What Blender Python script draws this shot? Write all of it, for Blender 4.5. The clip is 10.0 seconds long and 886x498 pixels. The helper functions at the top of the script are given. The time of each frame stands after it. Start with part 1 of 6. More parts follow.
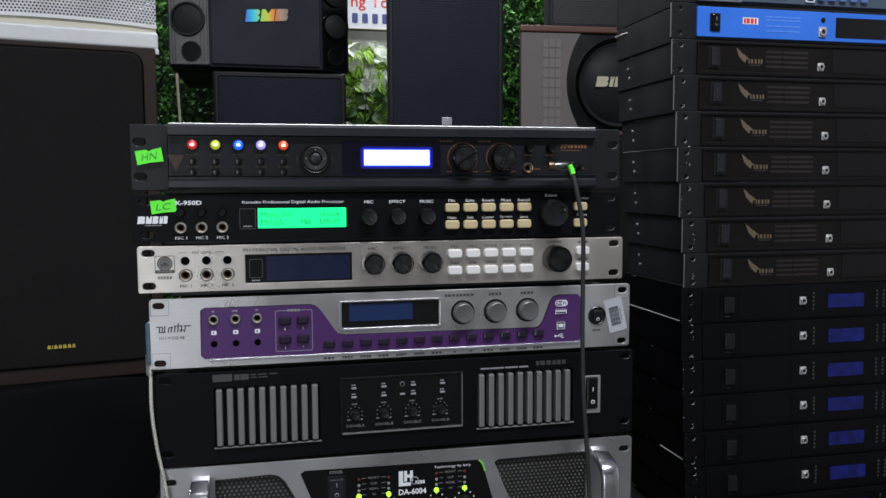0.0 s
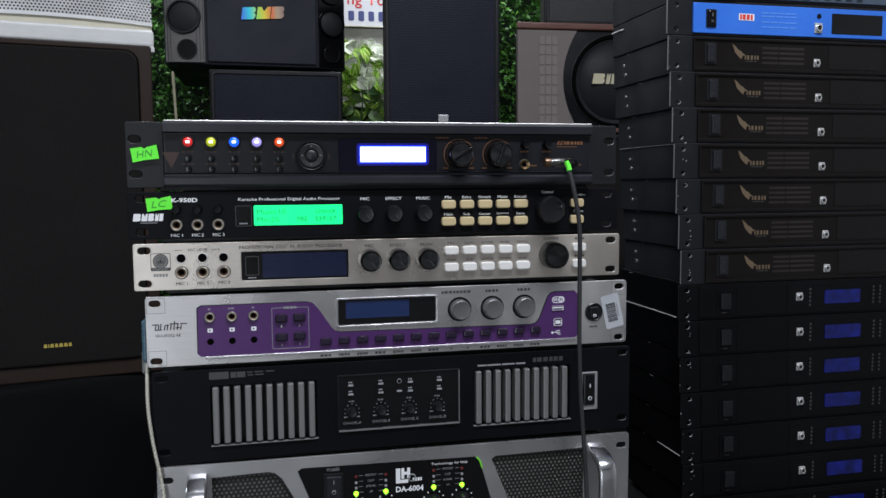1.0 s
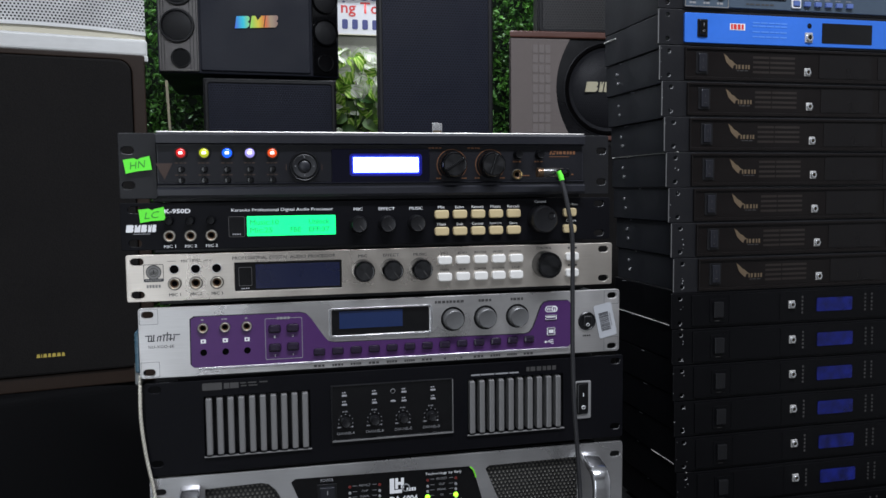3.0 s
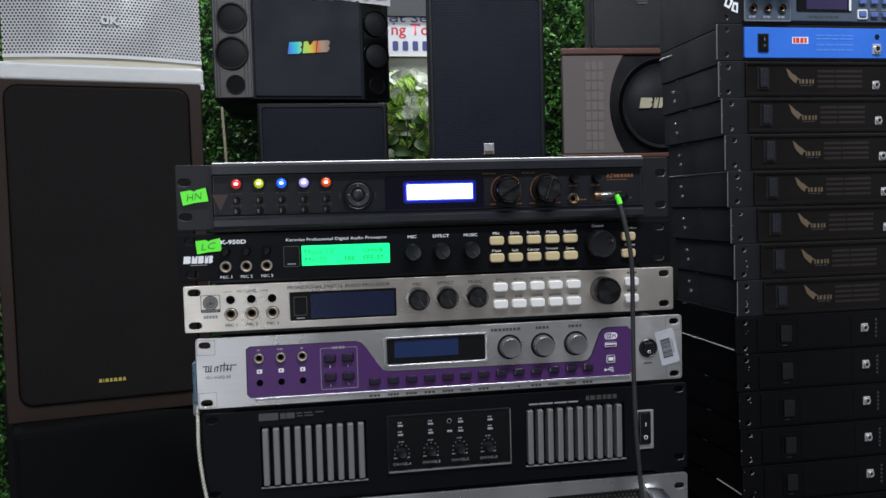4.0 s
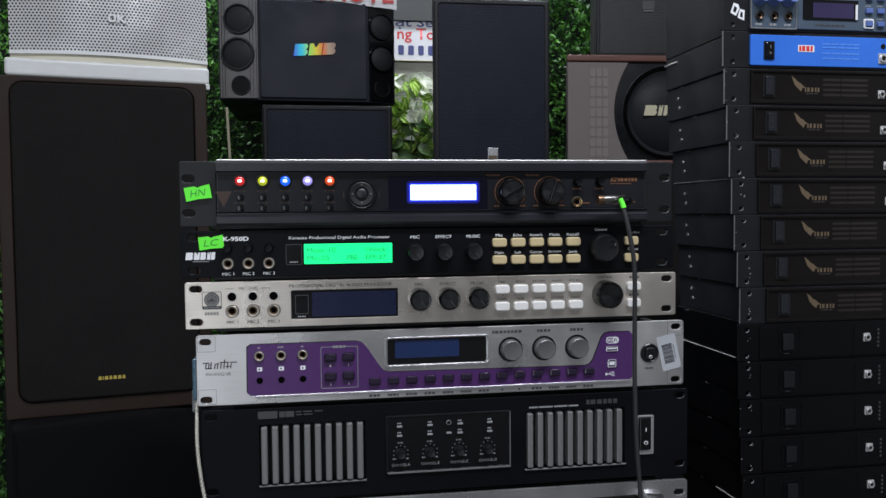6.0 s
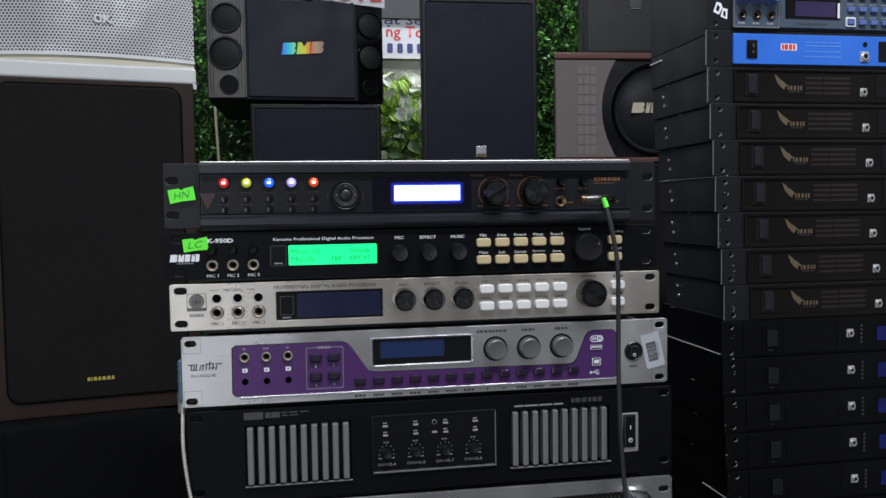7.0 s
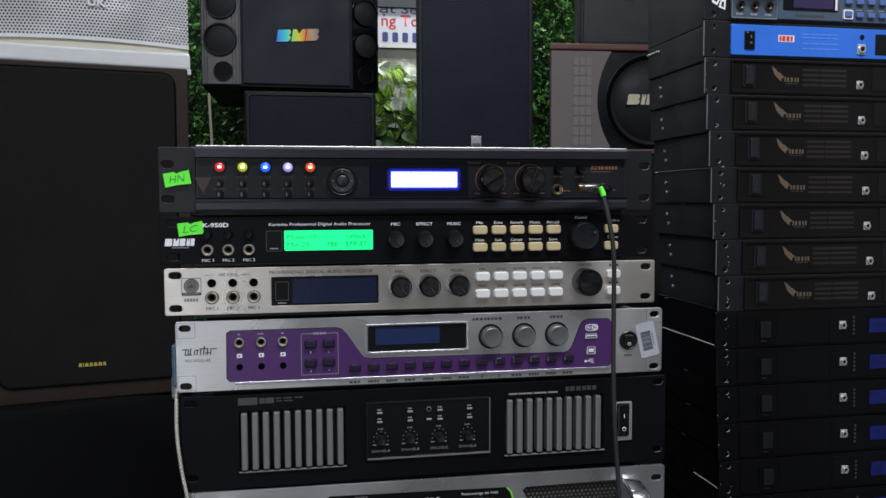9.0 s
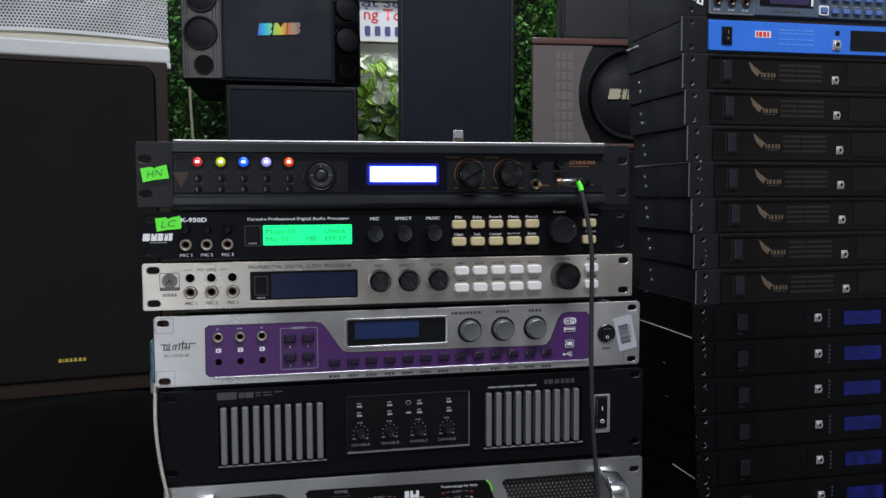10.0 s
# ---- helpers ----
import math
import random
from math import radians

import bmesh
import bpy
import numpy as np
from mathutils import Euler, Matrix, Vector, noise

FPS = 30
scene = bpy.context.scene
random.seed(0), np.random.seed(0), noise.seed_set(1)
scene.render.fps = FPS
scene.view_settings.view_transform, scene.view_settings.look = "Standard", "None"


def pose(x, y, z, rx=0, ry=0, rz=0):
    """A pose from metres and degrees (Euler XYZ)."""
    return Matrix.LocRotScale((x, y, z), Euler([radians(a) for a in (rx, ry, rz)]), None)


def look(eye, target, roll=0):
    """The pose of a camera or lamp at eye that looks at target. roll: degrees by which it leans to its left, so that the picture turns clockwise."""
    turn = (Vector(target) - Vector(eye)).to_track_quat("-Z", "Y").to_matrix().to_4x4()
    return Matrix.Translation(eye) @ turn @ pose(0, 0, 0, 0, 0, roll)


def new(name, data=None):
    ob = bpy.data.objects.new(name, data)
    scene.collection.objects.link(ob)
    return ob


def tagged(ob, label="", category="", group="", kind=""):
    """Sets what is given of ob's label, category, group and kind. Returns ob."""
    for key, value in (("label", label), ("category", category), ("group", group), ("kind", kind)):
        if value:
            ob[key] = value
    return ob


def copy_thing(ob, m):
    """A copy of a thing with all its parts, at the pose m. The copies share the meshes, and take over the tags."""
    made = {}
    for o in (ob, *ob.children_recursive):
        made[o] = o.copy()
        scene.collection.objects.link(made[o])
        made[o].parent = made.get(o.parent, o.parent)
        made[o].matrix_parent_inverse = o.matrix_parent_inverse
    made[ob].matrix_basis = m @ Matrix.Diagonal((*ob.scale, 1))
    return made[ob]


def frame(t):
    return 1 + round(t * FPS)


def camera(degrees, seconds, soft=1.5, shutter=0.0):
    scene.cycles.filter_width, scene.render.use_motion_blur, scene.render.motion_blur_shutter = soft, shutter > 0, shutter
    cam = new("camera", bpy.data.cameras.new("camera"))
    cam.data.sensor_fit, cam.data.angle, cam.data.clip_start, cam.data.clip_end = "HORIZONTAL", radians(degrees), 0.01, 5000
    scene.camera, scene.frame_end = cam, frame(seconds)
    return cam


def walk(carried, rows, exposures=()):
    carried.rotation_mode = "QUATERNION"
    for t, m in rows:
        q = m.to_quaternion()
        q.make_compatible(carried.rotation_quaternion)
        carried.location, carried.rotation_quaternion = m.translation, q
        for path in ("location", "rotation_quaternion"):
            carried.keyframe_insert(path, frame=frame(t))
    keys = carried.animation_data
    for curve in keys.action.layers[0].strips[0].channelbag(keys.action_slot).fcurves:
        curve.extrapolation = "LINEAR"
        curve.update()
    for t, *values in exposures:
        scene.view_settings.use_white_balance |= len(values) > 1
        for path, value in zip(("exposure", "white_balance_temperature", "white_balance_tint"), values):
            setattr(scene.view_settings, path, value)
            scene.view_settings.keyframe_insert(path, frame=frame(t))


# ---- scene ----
cam = camera(59.10, 10.0)
PATH = [
    (0, (-0.1214, -0.7596, 1.0994), (0.3104, 1.1864, 0.9362), -0.25),
    (0.5, (-0.1211, -0.7609, 1.0987), (0.3154, 1.1844, 0.9400), -0.29),
    (1, (-0.1205, -0.7590, 1.0978), (0.3179, 1.1852, 0.9303), -0.40),
    (1.5, (-0.1186, -0.7619, 1.1003), (0.3192, 1.1820, 0.9276), -0.57),
    (2, (-0.1173, -0.7630, 1.1013), (0.3241, 1.1801, 0.9297), -0.59),
    (2.2, (-0.1185, -0.7629, 1.1007), (0.3333, 1.1785, 0.9377), -0.68),
    (3.3, (-0.1195, -0.7601, 1.1029), (0.3288, 1.1833, 0.9545), -0.46),
    (3.5, (-0.1204, -0.7596, 1.1100), (0.2985, 1.1907, 0.9653), -1.06),
    (4, (-0.1197, -0.7480, 1.1121), (0.2038, 1.2226, 1.0025), -1.50),
    (4.5, (-0.1220, -0.7462, 1.1116), (0.1727, 1.2296, 1.0145), -1.07),
    (5, (-0.1206, -0.7480, 1.1116), (0.1654, 1.2294, 1.0205), -0.92),
    (5.5, (-0.1188, -0.7492, 1.1096), (0.1736, 1.2273, 1.0203), -0.69),
    (5.7, (-0.1206, -0.7470, 1.1065), (0.1859, 1.2273, 1.0170), -0.44),
    (6.8, (-0.1148, -0.7493, 1.1092), (0.2230, 1.2193, 1.0072), -0.82),
    (7, (-0.1122, -0.7515, 1.1104), (0.2237, 1.2175, 1.0081), -0.85),
    (7.5, (-0.1171, -0.7490, 1.1083), (0.2271, 1.2182, 1.0018), -0.88),
    (8, (-0.1173, -0.7482, 1.1070), (0.2265, 1.2188, 0.9938), -0.66),
    (8.5, (-0.1140, -0.7482, 1.1064), (0.2330, 1.2179, 0.9892), -0.74),
    (9, (-0.1165, -0.7492, 1.1055), (0.2402, 1.2149, 0.9827), -0.22),
    (9.5, (-0.1175, -0.7492, 1.1022), (0.2515, 1.2122, 0.9718), -0.05),
    (10, (-0.1112, -0.7533, 1.1059), (0.2826, 1.2027, 0.9680), -0.26),
]
walk(cam, [(t, look(eye, target, roll)) for t, eye, target, roll in PATH],
     exposures=[(0, 0.1), (2.2, 0.11), (3.5, 0.2), (4.2, 0.1), (5.5, 0.06), (7, 0.06), (8, 0.03), (10, -0.02)])

# ---- light and air ----
world = bpy.data.worlds.new("world")
scene.world = world
world.use_nodes = True
world.node_tree.nodes["Background"].inputs[0].default_value = (0.02, 0.022, 0.026, 1)
world.node_tree.nodes["Background"].inputs[1].default_value = 0.3


def tube_light(x, y, z, length, power, colour=(0.855, 0.9, 1.0), turn=0.0, width=0.12):
    lamp = bpy.data.lights.new("ceiling_lamp", "AREA")
    lamp.shape, lamp.size, lamp.size_y, lamp.energy, lamp.color = "RECTANGLE", length, width, power, colour
    ob = new("ceiling_lamp", lamp)
    ob.matrix_world = pose(x, y, z, 0, 0, turn)
    return ob


# unseen ceiling tubes, and a lamp added behind the camera as assumed daylight
tube_light(0.1, 1.15, 2.43, 1.2, 23.0)
tube_light(-1.35, 1.22, 2.43, 0.9, 11.0)
tube_light(0.2, -0.75, 2.43, 1.2, 42.0)
south_fill = bpy.data.lights.new("south_fill_lamp", "AREA")
south_fill.shape, south_fill.size, south_fill.size_y, south_fill.energy, south_fill.color = "RECTANGLE", 0.8, 1.8, 13.0, (0.84, 0.91, 1.0)
new("south_fill_lamp", south_fill).matrix_world = pose(-1.0, -2.66, 0.98, 90, 0, 0)


# ---- materials ----
def mat(name, color, rough=0.5, metal=0.0, vary=0.15, scale=60.0, bump=0.08, stretch=(1, 1, 1), spec=0.5, coat=0.0, smudge=0.12):
    """A surface with grain at one scale, stains at a coarser one, and fine relief."""
    m = bpy.data.materials.new(name)
    m.use_nodes = True
    n, link = m.node_tree.nodes, m.node_tree.links.new
    b = n["Principled BSDF"]
    tc, mp = n.new("ShaderNodeTexCoord"), n.new("ShaderNodeMapping")
    mp.inputs["Scale"].default_value = stretch
    link(tc.outputs["Object"], mp.inputs["Vector"])
    fine, coarse = n.new("ShaderNodeTexNoise"), n.new("ShaderNodeTexNoise")
    fine.inputs["Scale"].default_value, fine.inputs["Detail"].default_value = scale, 6
    coarse.inputs["Scale"].default_value, coarse.inputs["Detail"].default_value = 9.0, 5
    link(mp.outputs[0], fine.inputs["Vector"])
    link(tc.outputs["Object"], coarse.inputs["Vector"])
    mix = n.new("ShaderNodeMix")
    mix.data_type = "RGBA"
    mix.inputs[6].default_value = (*[c * (1 - vary) for c in color], 1)
    mix.inputs[7].default_value = (*[min(1, c * (1 + vary)) for c in color], 1)
    both = n.new("ShaderNodeMath")
    both.operation = "MULTIPLY_ADD"
    both.inputs[1].default_value = 0.5
    half = n.new("ShaderNodeMath")
    half.operation = "MULTIPLY"
    half.inputs[1].default_value = 0.5
    link(coarse.outputs[0], half.inputs[0])
    link(fine.outputs[0], both.inputs[0])
    link(half.outputs[0], both.inputs[2])
    link(both.outputs[0], mix.inputs[0])
    link(mix.outputs[2], b.inputs["Base Color"])
    mr = n.new("ShaderNodeMapRange")
    mr.inputs[1].default_value, mr.inputs[2].default_value = 0.3, 0.7
    mr.inputs[3].default_value, mr.inputs[4].default_value = max(0.02, rough - smudge), min(1, rough + smudge)
    link(coarse.outputs[0], mr.inputs[0])
    link(mr.outputs[0], b.inputs["Roughness"])
    b.inputs["Metallic"].default_value = metal
    b.inputs["Specular IOR Level"].default_value = spec
    b.inputs["Coat Weight"].default_value = coat
    b.inputs["Coat Roughness"].default_value = 0.08
    if bump:
        bp = n.new("ShaderNodeBump")
        bp.inputs["Strength"].default_value, bp.inputs["Distance"].default_value = bump, 0.001
        link(fine.outputs[0], bp.inputs["Height"])
        link(bp.outputs[0], b.inputs["Normal"])
    return m


def perforated(name, sheet, hole, pitch, ratio, rough=0.45, metal=0.0):
    """Sheet with round holes in staggered rows."""
    m = mat(name, sheet, rough, metal, 0.08, 200, 0)
    n, link = m.node_tree.nodes, m.node_tree.links.new
    b = n["Principled BSDF"]
    old = b.inputs["Base Color"].links[0].from_socket
    tc, flat = n.new("ShaderNodeTexCoord"), n.new("ShaderNodeVectorMath")
    flat.operation = "MULTIPLY"
    flat.inputs[1].default_value = (1 / pitch, 0, 1 / (pitch * 1.732))
    link(tc.outputs["Object"], flat.inputs[0])
    ds = []
    for shift in (0.0, 0.5):
        a, f, s, k, l = (n.new("ShaderNodeVectorMath") for _ in range(5))
        a.operation, f.operation, s.operation, k.operation, l.operation = "ADD", "FRACTION", "SUBTRACT", "MULTIPLY", "LENGTH"
        a.inputs[1].default_value = (shift, 0, shift)
        s.inputs[1].default_value = (0.5, 0, 0.5)
        k.inputs[1].default_value = (1, 0, 1.732)
        link(flat.outputs[0], a.inputs[0])
        link(a.outputs[0], f.inputs[0])
        link(f.outputs[0], s.inputs[0])
        link(s.outputs[0], k.inputs[0])
        link(k.outputs[0], l.inputs[0])
        ds.append(l.outputs["Value"])
    low = n.new("ShaderNodeMath")
    low.operation = "MINIMUM"
    link(ds[0], low.inputs[0])
    link(ds[1], low.inputs[1])
    mr = n.new("ShaderNodeMapRange")
    mr.inputs[1].default_value, mr.inputs[2].default_value = ratio * 0.5 - 0.05, ratio * 0.5 + 0.05
    link(low.outputs[0], mr.inputs[0])
    mix = n.new("ShaderNodeMix")
    mix.data_type = "RGBA"
    mix.inputs[6].default_value = (*hole, 1)
    link(old, mix.inputs[7])
    link(mr.outputs[0], mix.inputs[0])
    link(mix.outputs[2], b.inputs["Base Color"])
    bp = n.new("ShaderNodeBump")
    bp.inputs["Strength"].default_value, bp.inputs["Distance"].default_value = 0.7, 0.0012
    link(mr.outputs[0], bp.inputs["Height"])
    link(bp.outputs[0], b.inputs["Normal"])
    return m


def glow(name, color, strength, vary=0.1):
    m = mat(name, color, 0.3, 0, vary, 40, 0)
    b = m.node_tree.nodes["Principled BSDF"]
    b.inputs["Emission Color"].default_value = (*color, 1)
    b.inputs["Emission Strength"].default_value = strength
    return m


def uneven_glow(name, color, low, high):
    """A weak backlight with soft bright patches that differ from display to display."""
    m = glow(name, color, low, 0.4)
    n, link = m.node_tree.nodes, m.node_tree.links.new
    tc, info, patch, span = n.new("ShaderNodeTexCoord"), n.new("ShaderNodeObjectInfo"), n.new("ShaderNodeTexNoise"), n.new("ShaderNodeMapRange")
    patch.noise_dimensions = "4D"
    patch.inputs["Scale"].default_value, patch.inputs["Detail"].default_value = 75.0, 3
    link(tc.outputs["Object"], patch.inputs["Vector"])
    w = n.new("ShaderNodeMath")
    w.operation = "MULTIPLY"
    w.inputs[1].default_value = 20.0
    link(info.outputs["Random"], w.inputs[0])
    link(w.outputs[0], patch.inputs["W"])
    span.inputs["From Min"].default_value, span.inputs["From Max"].default_value = 0.3, 0.7
    span.inputs["To Min"].default_value, span.inputs["To Max"].default_value = low, high
    link(patch.outputs["Fac"], span.inputs["Value"])
    link(span.outputs[0], n["Principled BSDF"].inputs["Emission Strength"])
    return m


def leafy(name, dark, light, scale=30.0, island=True):
    m = mat(name, dark, 0.42, 0, 0.2, scale, 0.1)
    n, link = m.node_tree.nodes, m.node_tree.links.new
    b = n["Principled BSDF"]
    old = b.inputs["Base Color"].links[0].from_socket
    rnd = n.new("ShaderNodeNewGeometry") if island else n.new("ShaderNodeObjectInfo")
    mix = n.new("ShaderNodeMix")
    mix.data_type = "RGBA"
    link(rnd.outputs["Random Per Island" if island else "Random"], mix.inputs[0])
    link(old, mix.inputs[6])
    mix.inputs[7].default_value = (*light, 1)
    link(mix.outputs[2], b.inputs["Base Color"])
    return m


def striped(name, ground, vein, share=0.55):
    """A leaf with pale bands that slant from the midrib."""
    m = mat(name, ground, 0.4, 0, 0.15, 60, 0.1)
    n, link = m.node_tree.nodes, m.node_tree.links.new
    b = n["Principled BSDF"]
    old = b.inputs["Base Color"].links[0].from_socket
    tc, sep, side, add, wave, band, mix = (n.new("ShaderNode" + k) for k in ("TexCoord", "SeparateXYZ", "Math", "Math", "Math", "MapRange", "Mix"))
    side.operation, add.operation, wave.operation, mix.data_type = "ABSOLUTE", "SUBTRACT", "SINE", "RGBA"
    link(tc.outputs["Object"], sep.inputs[0])
    link(sep.outputs[1], side.inputs[0])
    slow = n.new("ShaderNodeMath")
    slow.operation = "MULTIPLY"
    slow.inputs[1].default_value = 0.3
    link(sep.outputs[0], slow.inputs[0])
    link(slow.outputs[0], add.inputs[0])
    link(side.outputs[0], add.inputs[1])
    fast = n.new("ShaderNodeMath")
    fast.operation = "MULTIPLY"
    fast.inputs[1].default_value = 620.0
    link(add.outputs[0], fast.inputs[0])
    link(fast.outputs[0], wave.inputs[0])
    band.inputs[1].default_value, band.inputs[2].default_value = share - 0.3, share + 0.3
    link(wave.outputs[0], band.inputs[0])
    link(band.outputs[0], mix.inputs[0])
    link(old, mix.inputs[6])
    mix.inputs[7].default_value = (*vein, 1)
    link(mix.outputs[2], b.inputs["Base Color"])
    return m


def rainbow(name):
    m = mat(name, (0.7, 0.7, 0.7), 0.2, 0.9, 0.05, 80, 0)
    n, link = m.node_tree.nodes, m.node_tree.links.new
    tc, sep, ramp = n.new("ShaderNodeTexCoord"), n.new("ShaderNodeSeparateXYZ"), n.new("ShaderNodeValToRGB")
    mr = n.new("ShaderNodeMapRange")
    mr.inputs[1].default_value, mr.inputs[2].default_value = -0.045, 0.045
    link(tc.outputs["Object"], sep.inputs[0])
    link(sep.outputs[0], mr.inputs[0])
    link(mr.outputs[0], ramp.inputs[0])
    e = ramp.color_ramp.elements
    e[0].position, e[0].color = 0.0, (0.12, 0.25, 1.0, 1)
    e[1].position, e[1].color = 1.0, (0.45, 0.3, 0.25, 1)
    for p, c in ((0.2, (0.08, 0.85, 1.0, 1)), (0.38, (0.5, 1.0, 0.2, 1)), (0.55, (1.0, 0.85, 0.1, 1)), (0.72, (1.0, 0.25, 0.1, 1)), (0.85, (0.6, 0.45, 0.3, 1))):
        x = e.new(p)
        x.color = c
    b = n["Principled BSDF"]
    link(ramp.outputs[0], b.inputs["Base Color"])
    b.inputs["Metallic"].default_value = 0.0
    return m


M = {}
M["black_metal"] = mat("black_metal", (0.006, 0.006, 0.0075), 0.42, 0, 0.3, 350, 0.12, spec=0.42)
M["black_panel"] = mat("black_panel", (0.0025, 0.0025, 0.0038), 0.5, 0, 0.3, 300, 0.1, spec=0.12)
M["charcoal_panel"] = mat("charcoal_panel", (0.0112, 0.0116, 0.0158), 0.36, 0, 0.3, 300, 0.08, spec=0.42)
M["recess_shade_black"] = mat("shaded_recess_black", (0.0074, 0.0075, 0.0098), 0.42, 0, 0.35, 300, 0.08, spec=0.22)
M["gloss_black"] = mat("gloss_black", (0.003, 0.003, 0.0035), 0.16, 0, 0.3, 60, 0, smudge=0.06, spec=0.4)
M["black_plastic"] = mat("black_plastic", (0.007, 0.007, 0.008), 0.32, 0, 0.2, 120, 0.05, spec=0.4)
M["black_rubber"] = mat("black_rubber", (0.02, 0.02, 0.022), 0.55, 0, 0.2, 200, 0.1)
M["silver"] = mat("brushed_silver", (0.58, 0.53, 0.47), 0.34, 0.9, 0.24, 12, 0.1, (3, 40, 200), smudge=0.2)
M["silver_cool"] = mat("brushed_silver_cool", (0.56, 0.545, 0.535), 0.34, 0.9, 0.34, 12, 0.1, (3, 40, 200), smudge=0.2)
M["alu"] = mat("worn_aluminium", (0.42, 0.415, 0.415), 0.38, 0.85, 0.26, 14, 0.1, (3, 40, 150), smudge=0.18)
M["chrome"] = mat("chrome", (0.8, 0.8, 0.8), 0.27, 0.8, 0.1, 60, 0, smudge=0.08)
M["polished"] = mat("polished_aluminium", (0.8, 0.8, 0.82), 0.22, 1.0, 0.08, 20, 0.02, (40, 4, 4), smudge=0.06)
M["purple"] = mat("purple_print", (0.068, 0.02, 0.112), 0.4, 0.2, 0.15, 150, 0.04)
M["blue"] = mat("blue_anodised", (0.035, 0.17, 0.68), 0.42, 0.2, 0.12, 160, 0.05)
M["steel_blue"] = mat("steel_blue", (0.07, 0.098, 0.135), 0.45, 0.3, 0.15, 150, 0.05)
M["knob_grey"] = mat("grey_knob", (0.16, 0.16, 0.16), 0.35, 0.6, 0.12, 90, 0.03)
M["knob_blue"] = mat("blue_knob", (0.09, 0.14, 0.35), 0.35, 0, 0.12, 90, 0.03)
M["fin"] = mat("grey_fin", (0.19, 0.187, 0.185), 0.45, 0.4, 0.12, 90, 0.05)
M["cream_button"] = mat("cream_button", (0.5, 0.4, 0.22), 0.4, 0, 0.08, 90, 0.03)
M["white_button"] = mat("white_button", (0.68, 0.665, 0.63), 0.35, 0, 0.04, 90, 0.03)
M["ink_white"] = mat("white_ink", (0.75, 0.75, 0.76), 0.5, 0, 0.1, 200, 0)
M["ink_grey"] = mat("grey_ink", (0.24, 0.24, 0.25), 0.5, 0, 0.1, 200, 0)
M["ink_dim"] = mat("dim_ink", (0.045, 0.043, 0.042), 0.5, 0, 0.1, 200, 0)
M["ink_dark"] = mat("dark_ink", (0.05, 0.05, 0.055), 0.5, 0, 0.1, 200, 0)
M["ink_copper"] = mat("copper_ink", (0.17, 0.072, 0.03), 0.45, 0.2, 0.15, 200, 0)
M["ink_gold"] = mat("gold_ink", (0.55, 0.42, 0.08), 0.4, 0.3, 0.1, 200, 0)
M["ink_tan"] = mat("tan_ink", (0.13, 0.092, 0.055), 0.45, 0.2, 0.1, 200, 0)
M["ink_red"] = mat("red_ink", (0.6, 0.035, 0.03), 0.5, 0, 0.1, 200, 0)
M["ink_navy"] = mat("navy_ink", (0.05, 0.06, 0.2), 0.5, 0, 0.1, 200, 0)
M["ink_lcd"] = glow("lcd_segment", (0.004, 0.4, 0.13), 0.6)
M["lcd_white"] = glow("lcd_white_blue", (0.6, 0.72, 1.0), 2.4)
M["lcd_bleed"] = glow("lcd_backlight_edge", (0.02, 0.04, 0.95), 2.2)
M["lcd_halo"] = mat("lcd_window", (0.003, 0.003, 0.008), 0.2, 0, 0.2, 60, 0, spec=0.2)
M["lcd_green"] = glow("lcd_green", (0.008, 0.82, 0.215), 0.85)
M["lcd_off"] = mat("lcd_unlit", (0.005, 0.0075, 0.03), 0.25, 0, 0.15, 40, 0)
M["lcd_off_blue"] = mat("lcd_unlit_blue", (0.009, 0.021, 0.075), 0.25, 0, 0.15, 40, 0)
M["lcd_dim"] = uneven_glow("lcd_dim_blue", (0.0008, 0.002, 0.034), 0.1, 2.6)
M["led_red"] = glow("led_red", (0.6, 0.025, 0.025), 0.55)
M["jack_metal"] = mat("worn_socket_metal", (0.72, 0.67, 0.58), 0.28, 0.75, 0.2, 90, 0)
M["lcd_bloom"] = glow("lcd_bloom_glow", (0.003, 0.004, 0.12), 0.6)
M["ink_mid"] = mat("mid_ink", (0.12, 0.12, 0.125), 0.5, 0, 0.1, 200, 0)
M["taupe_cell"] = mat("taupe_lattice_cell", (0.2, 0.175, 0.165), 0.85, 0, 0.15, 700, 0.2, spec=0.2)
M["grey_board"] = mat("grey_board", (0.055, 0.058, 0.056), 0.6, 0, 0.15, 30, 0.1)
M["nickel"] = mat("nickel", (0.68, 0.66, 0.62), 0.35, 0.5, 0.12, 90, 0)
# black case steel lightened for the light on the tower's left sides
M["lit_case_metal"] = mat("side_lit_black_steel", (0.015, 0.016, 0.019), 0.42, 0, 0.45, 120, 0.12, spec=0.35, smudge=0.2)
M["brown_fascia"] = mat("brown_black_fascia", (0.0062, 0.0048, 0.0045), 0.35, 0, 0.45, 60, 0.05, spec=0.2)
M["socket_dark"] = mat("dark_socket_nut", (0.14, 0.13, 0.115), 0.4, 0.7, 0.2, 90, 0)
M["socket_sleeve"] = mat("brass_socket_sleeve", (0.16, 0.1, 0.06), 0.3, 0.8, 0.3, 300, 0)
M["slot_glint"] = mat("bare_metal_glint", (0.34, 0.34, 0.34), 0.35, 0.6, 0.3, 400, 0)
M["brass_dark"] = mat("tarnished_brass", (0.34, 0.24, 0.1), 0.25, 1.0, 0.3, 200, 0)
M["ink_faint"] = mat("faint_copper_print", (0.045, 0.024, 0.016), 0.5, 0.1, 0.2, 200, 0)
M["rim_black"] = mat("dark_field_rim", (0.012, 0.008, 0.016), 0.5, 0, 0.2, 200, 0)
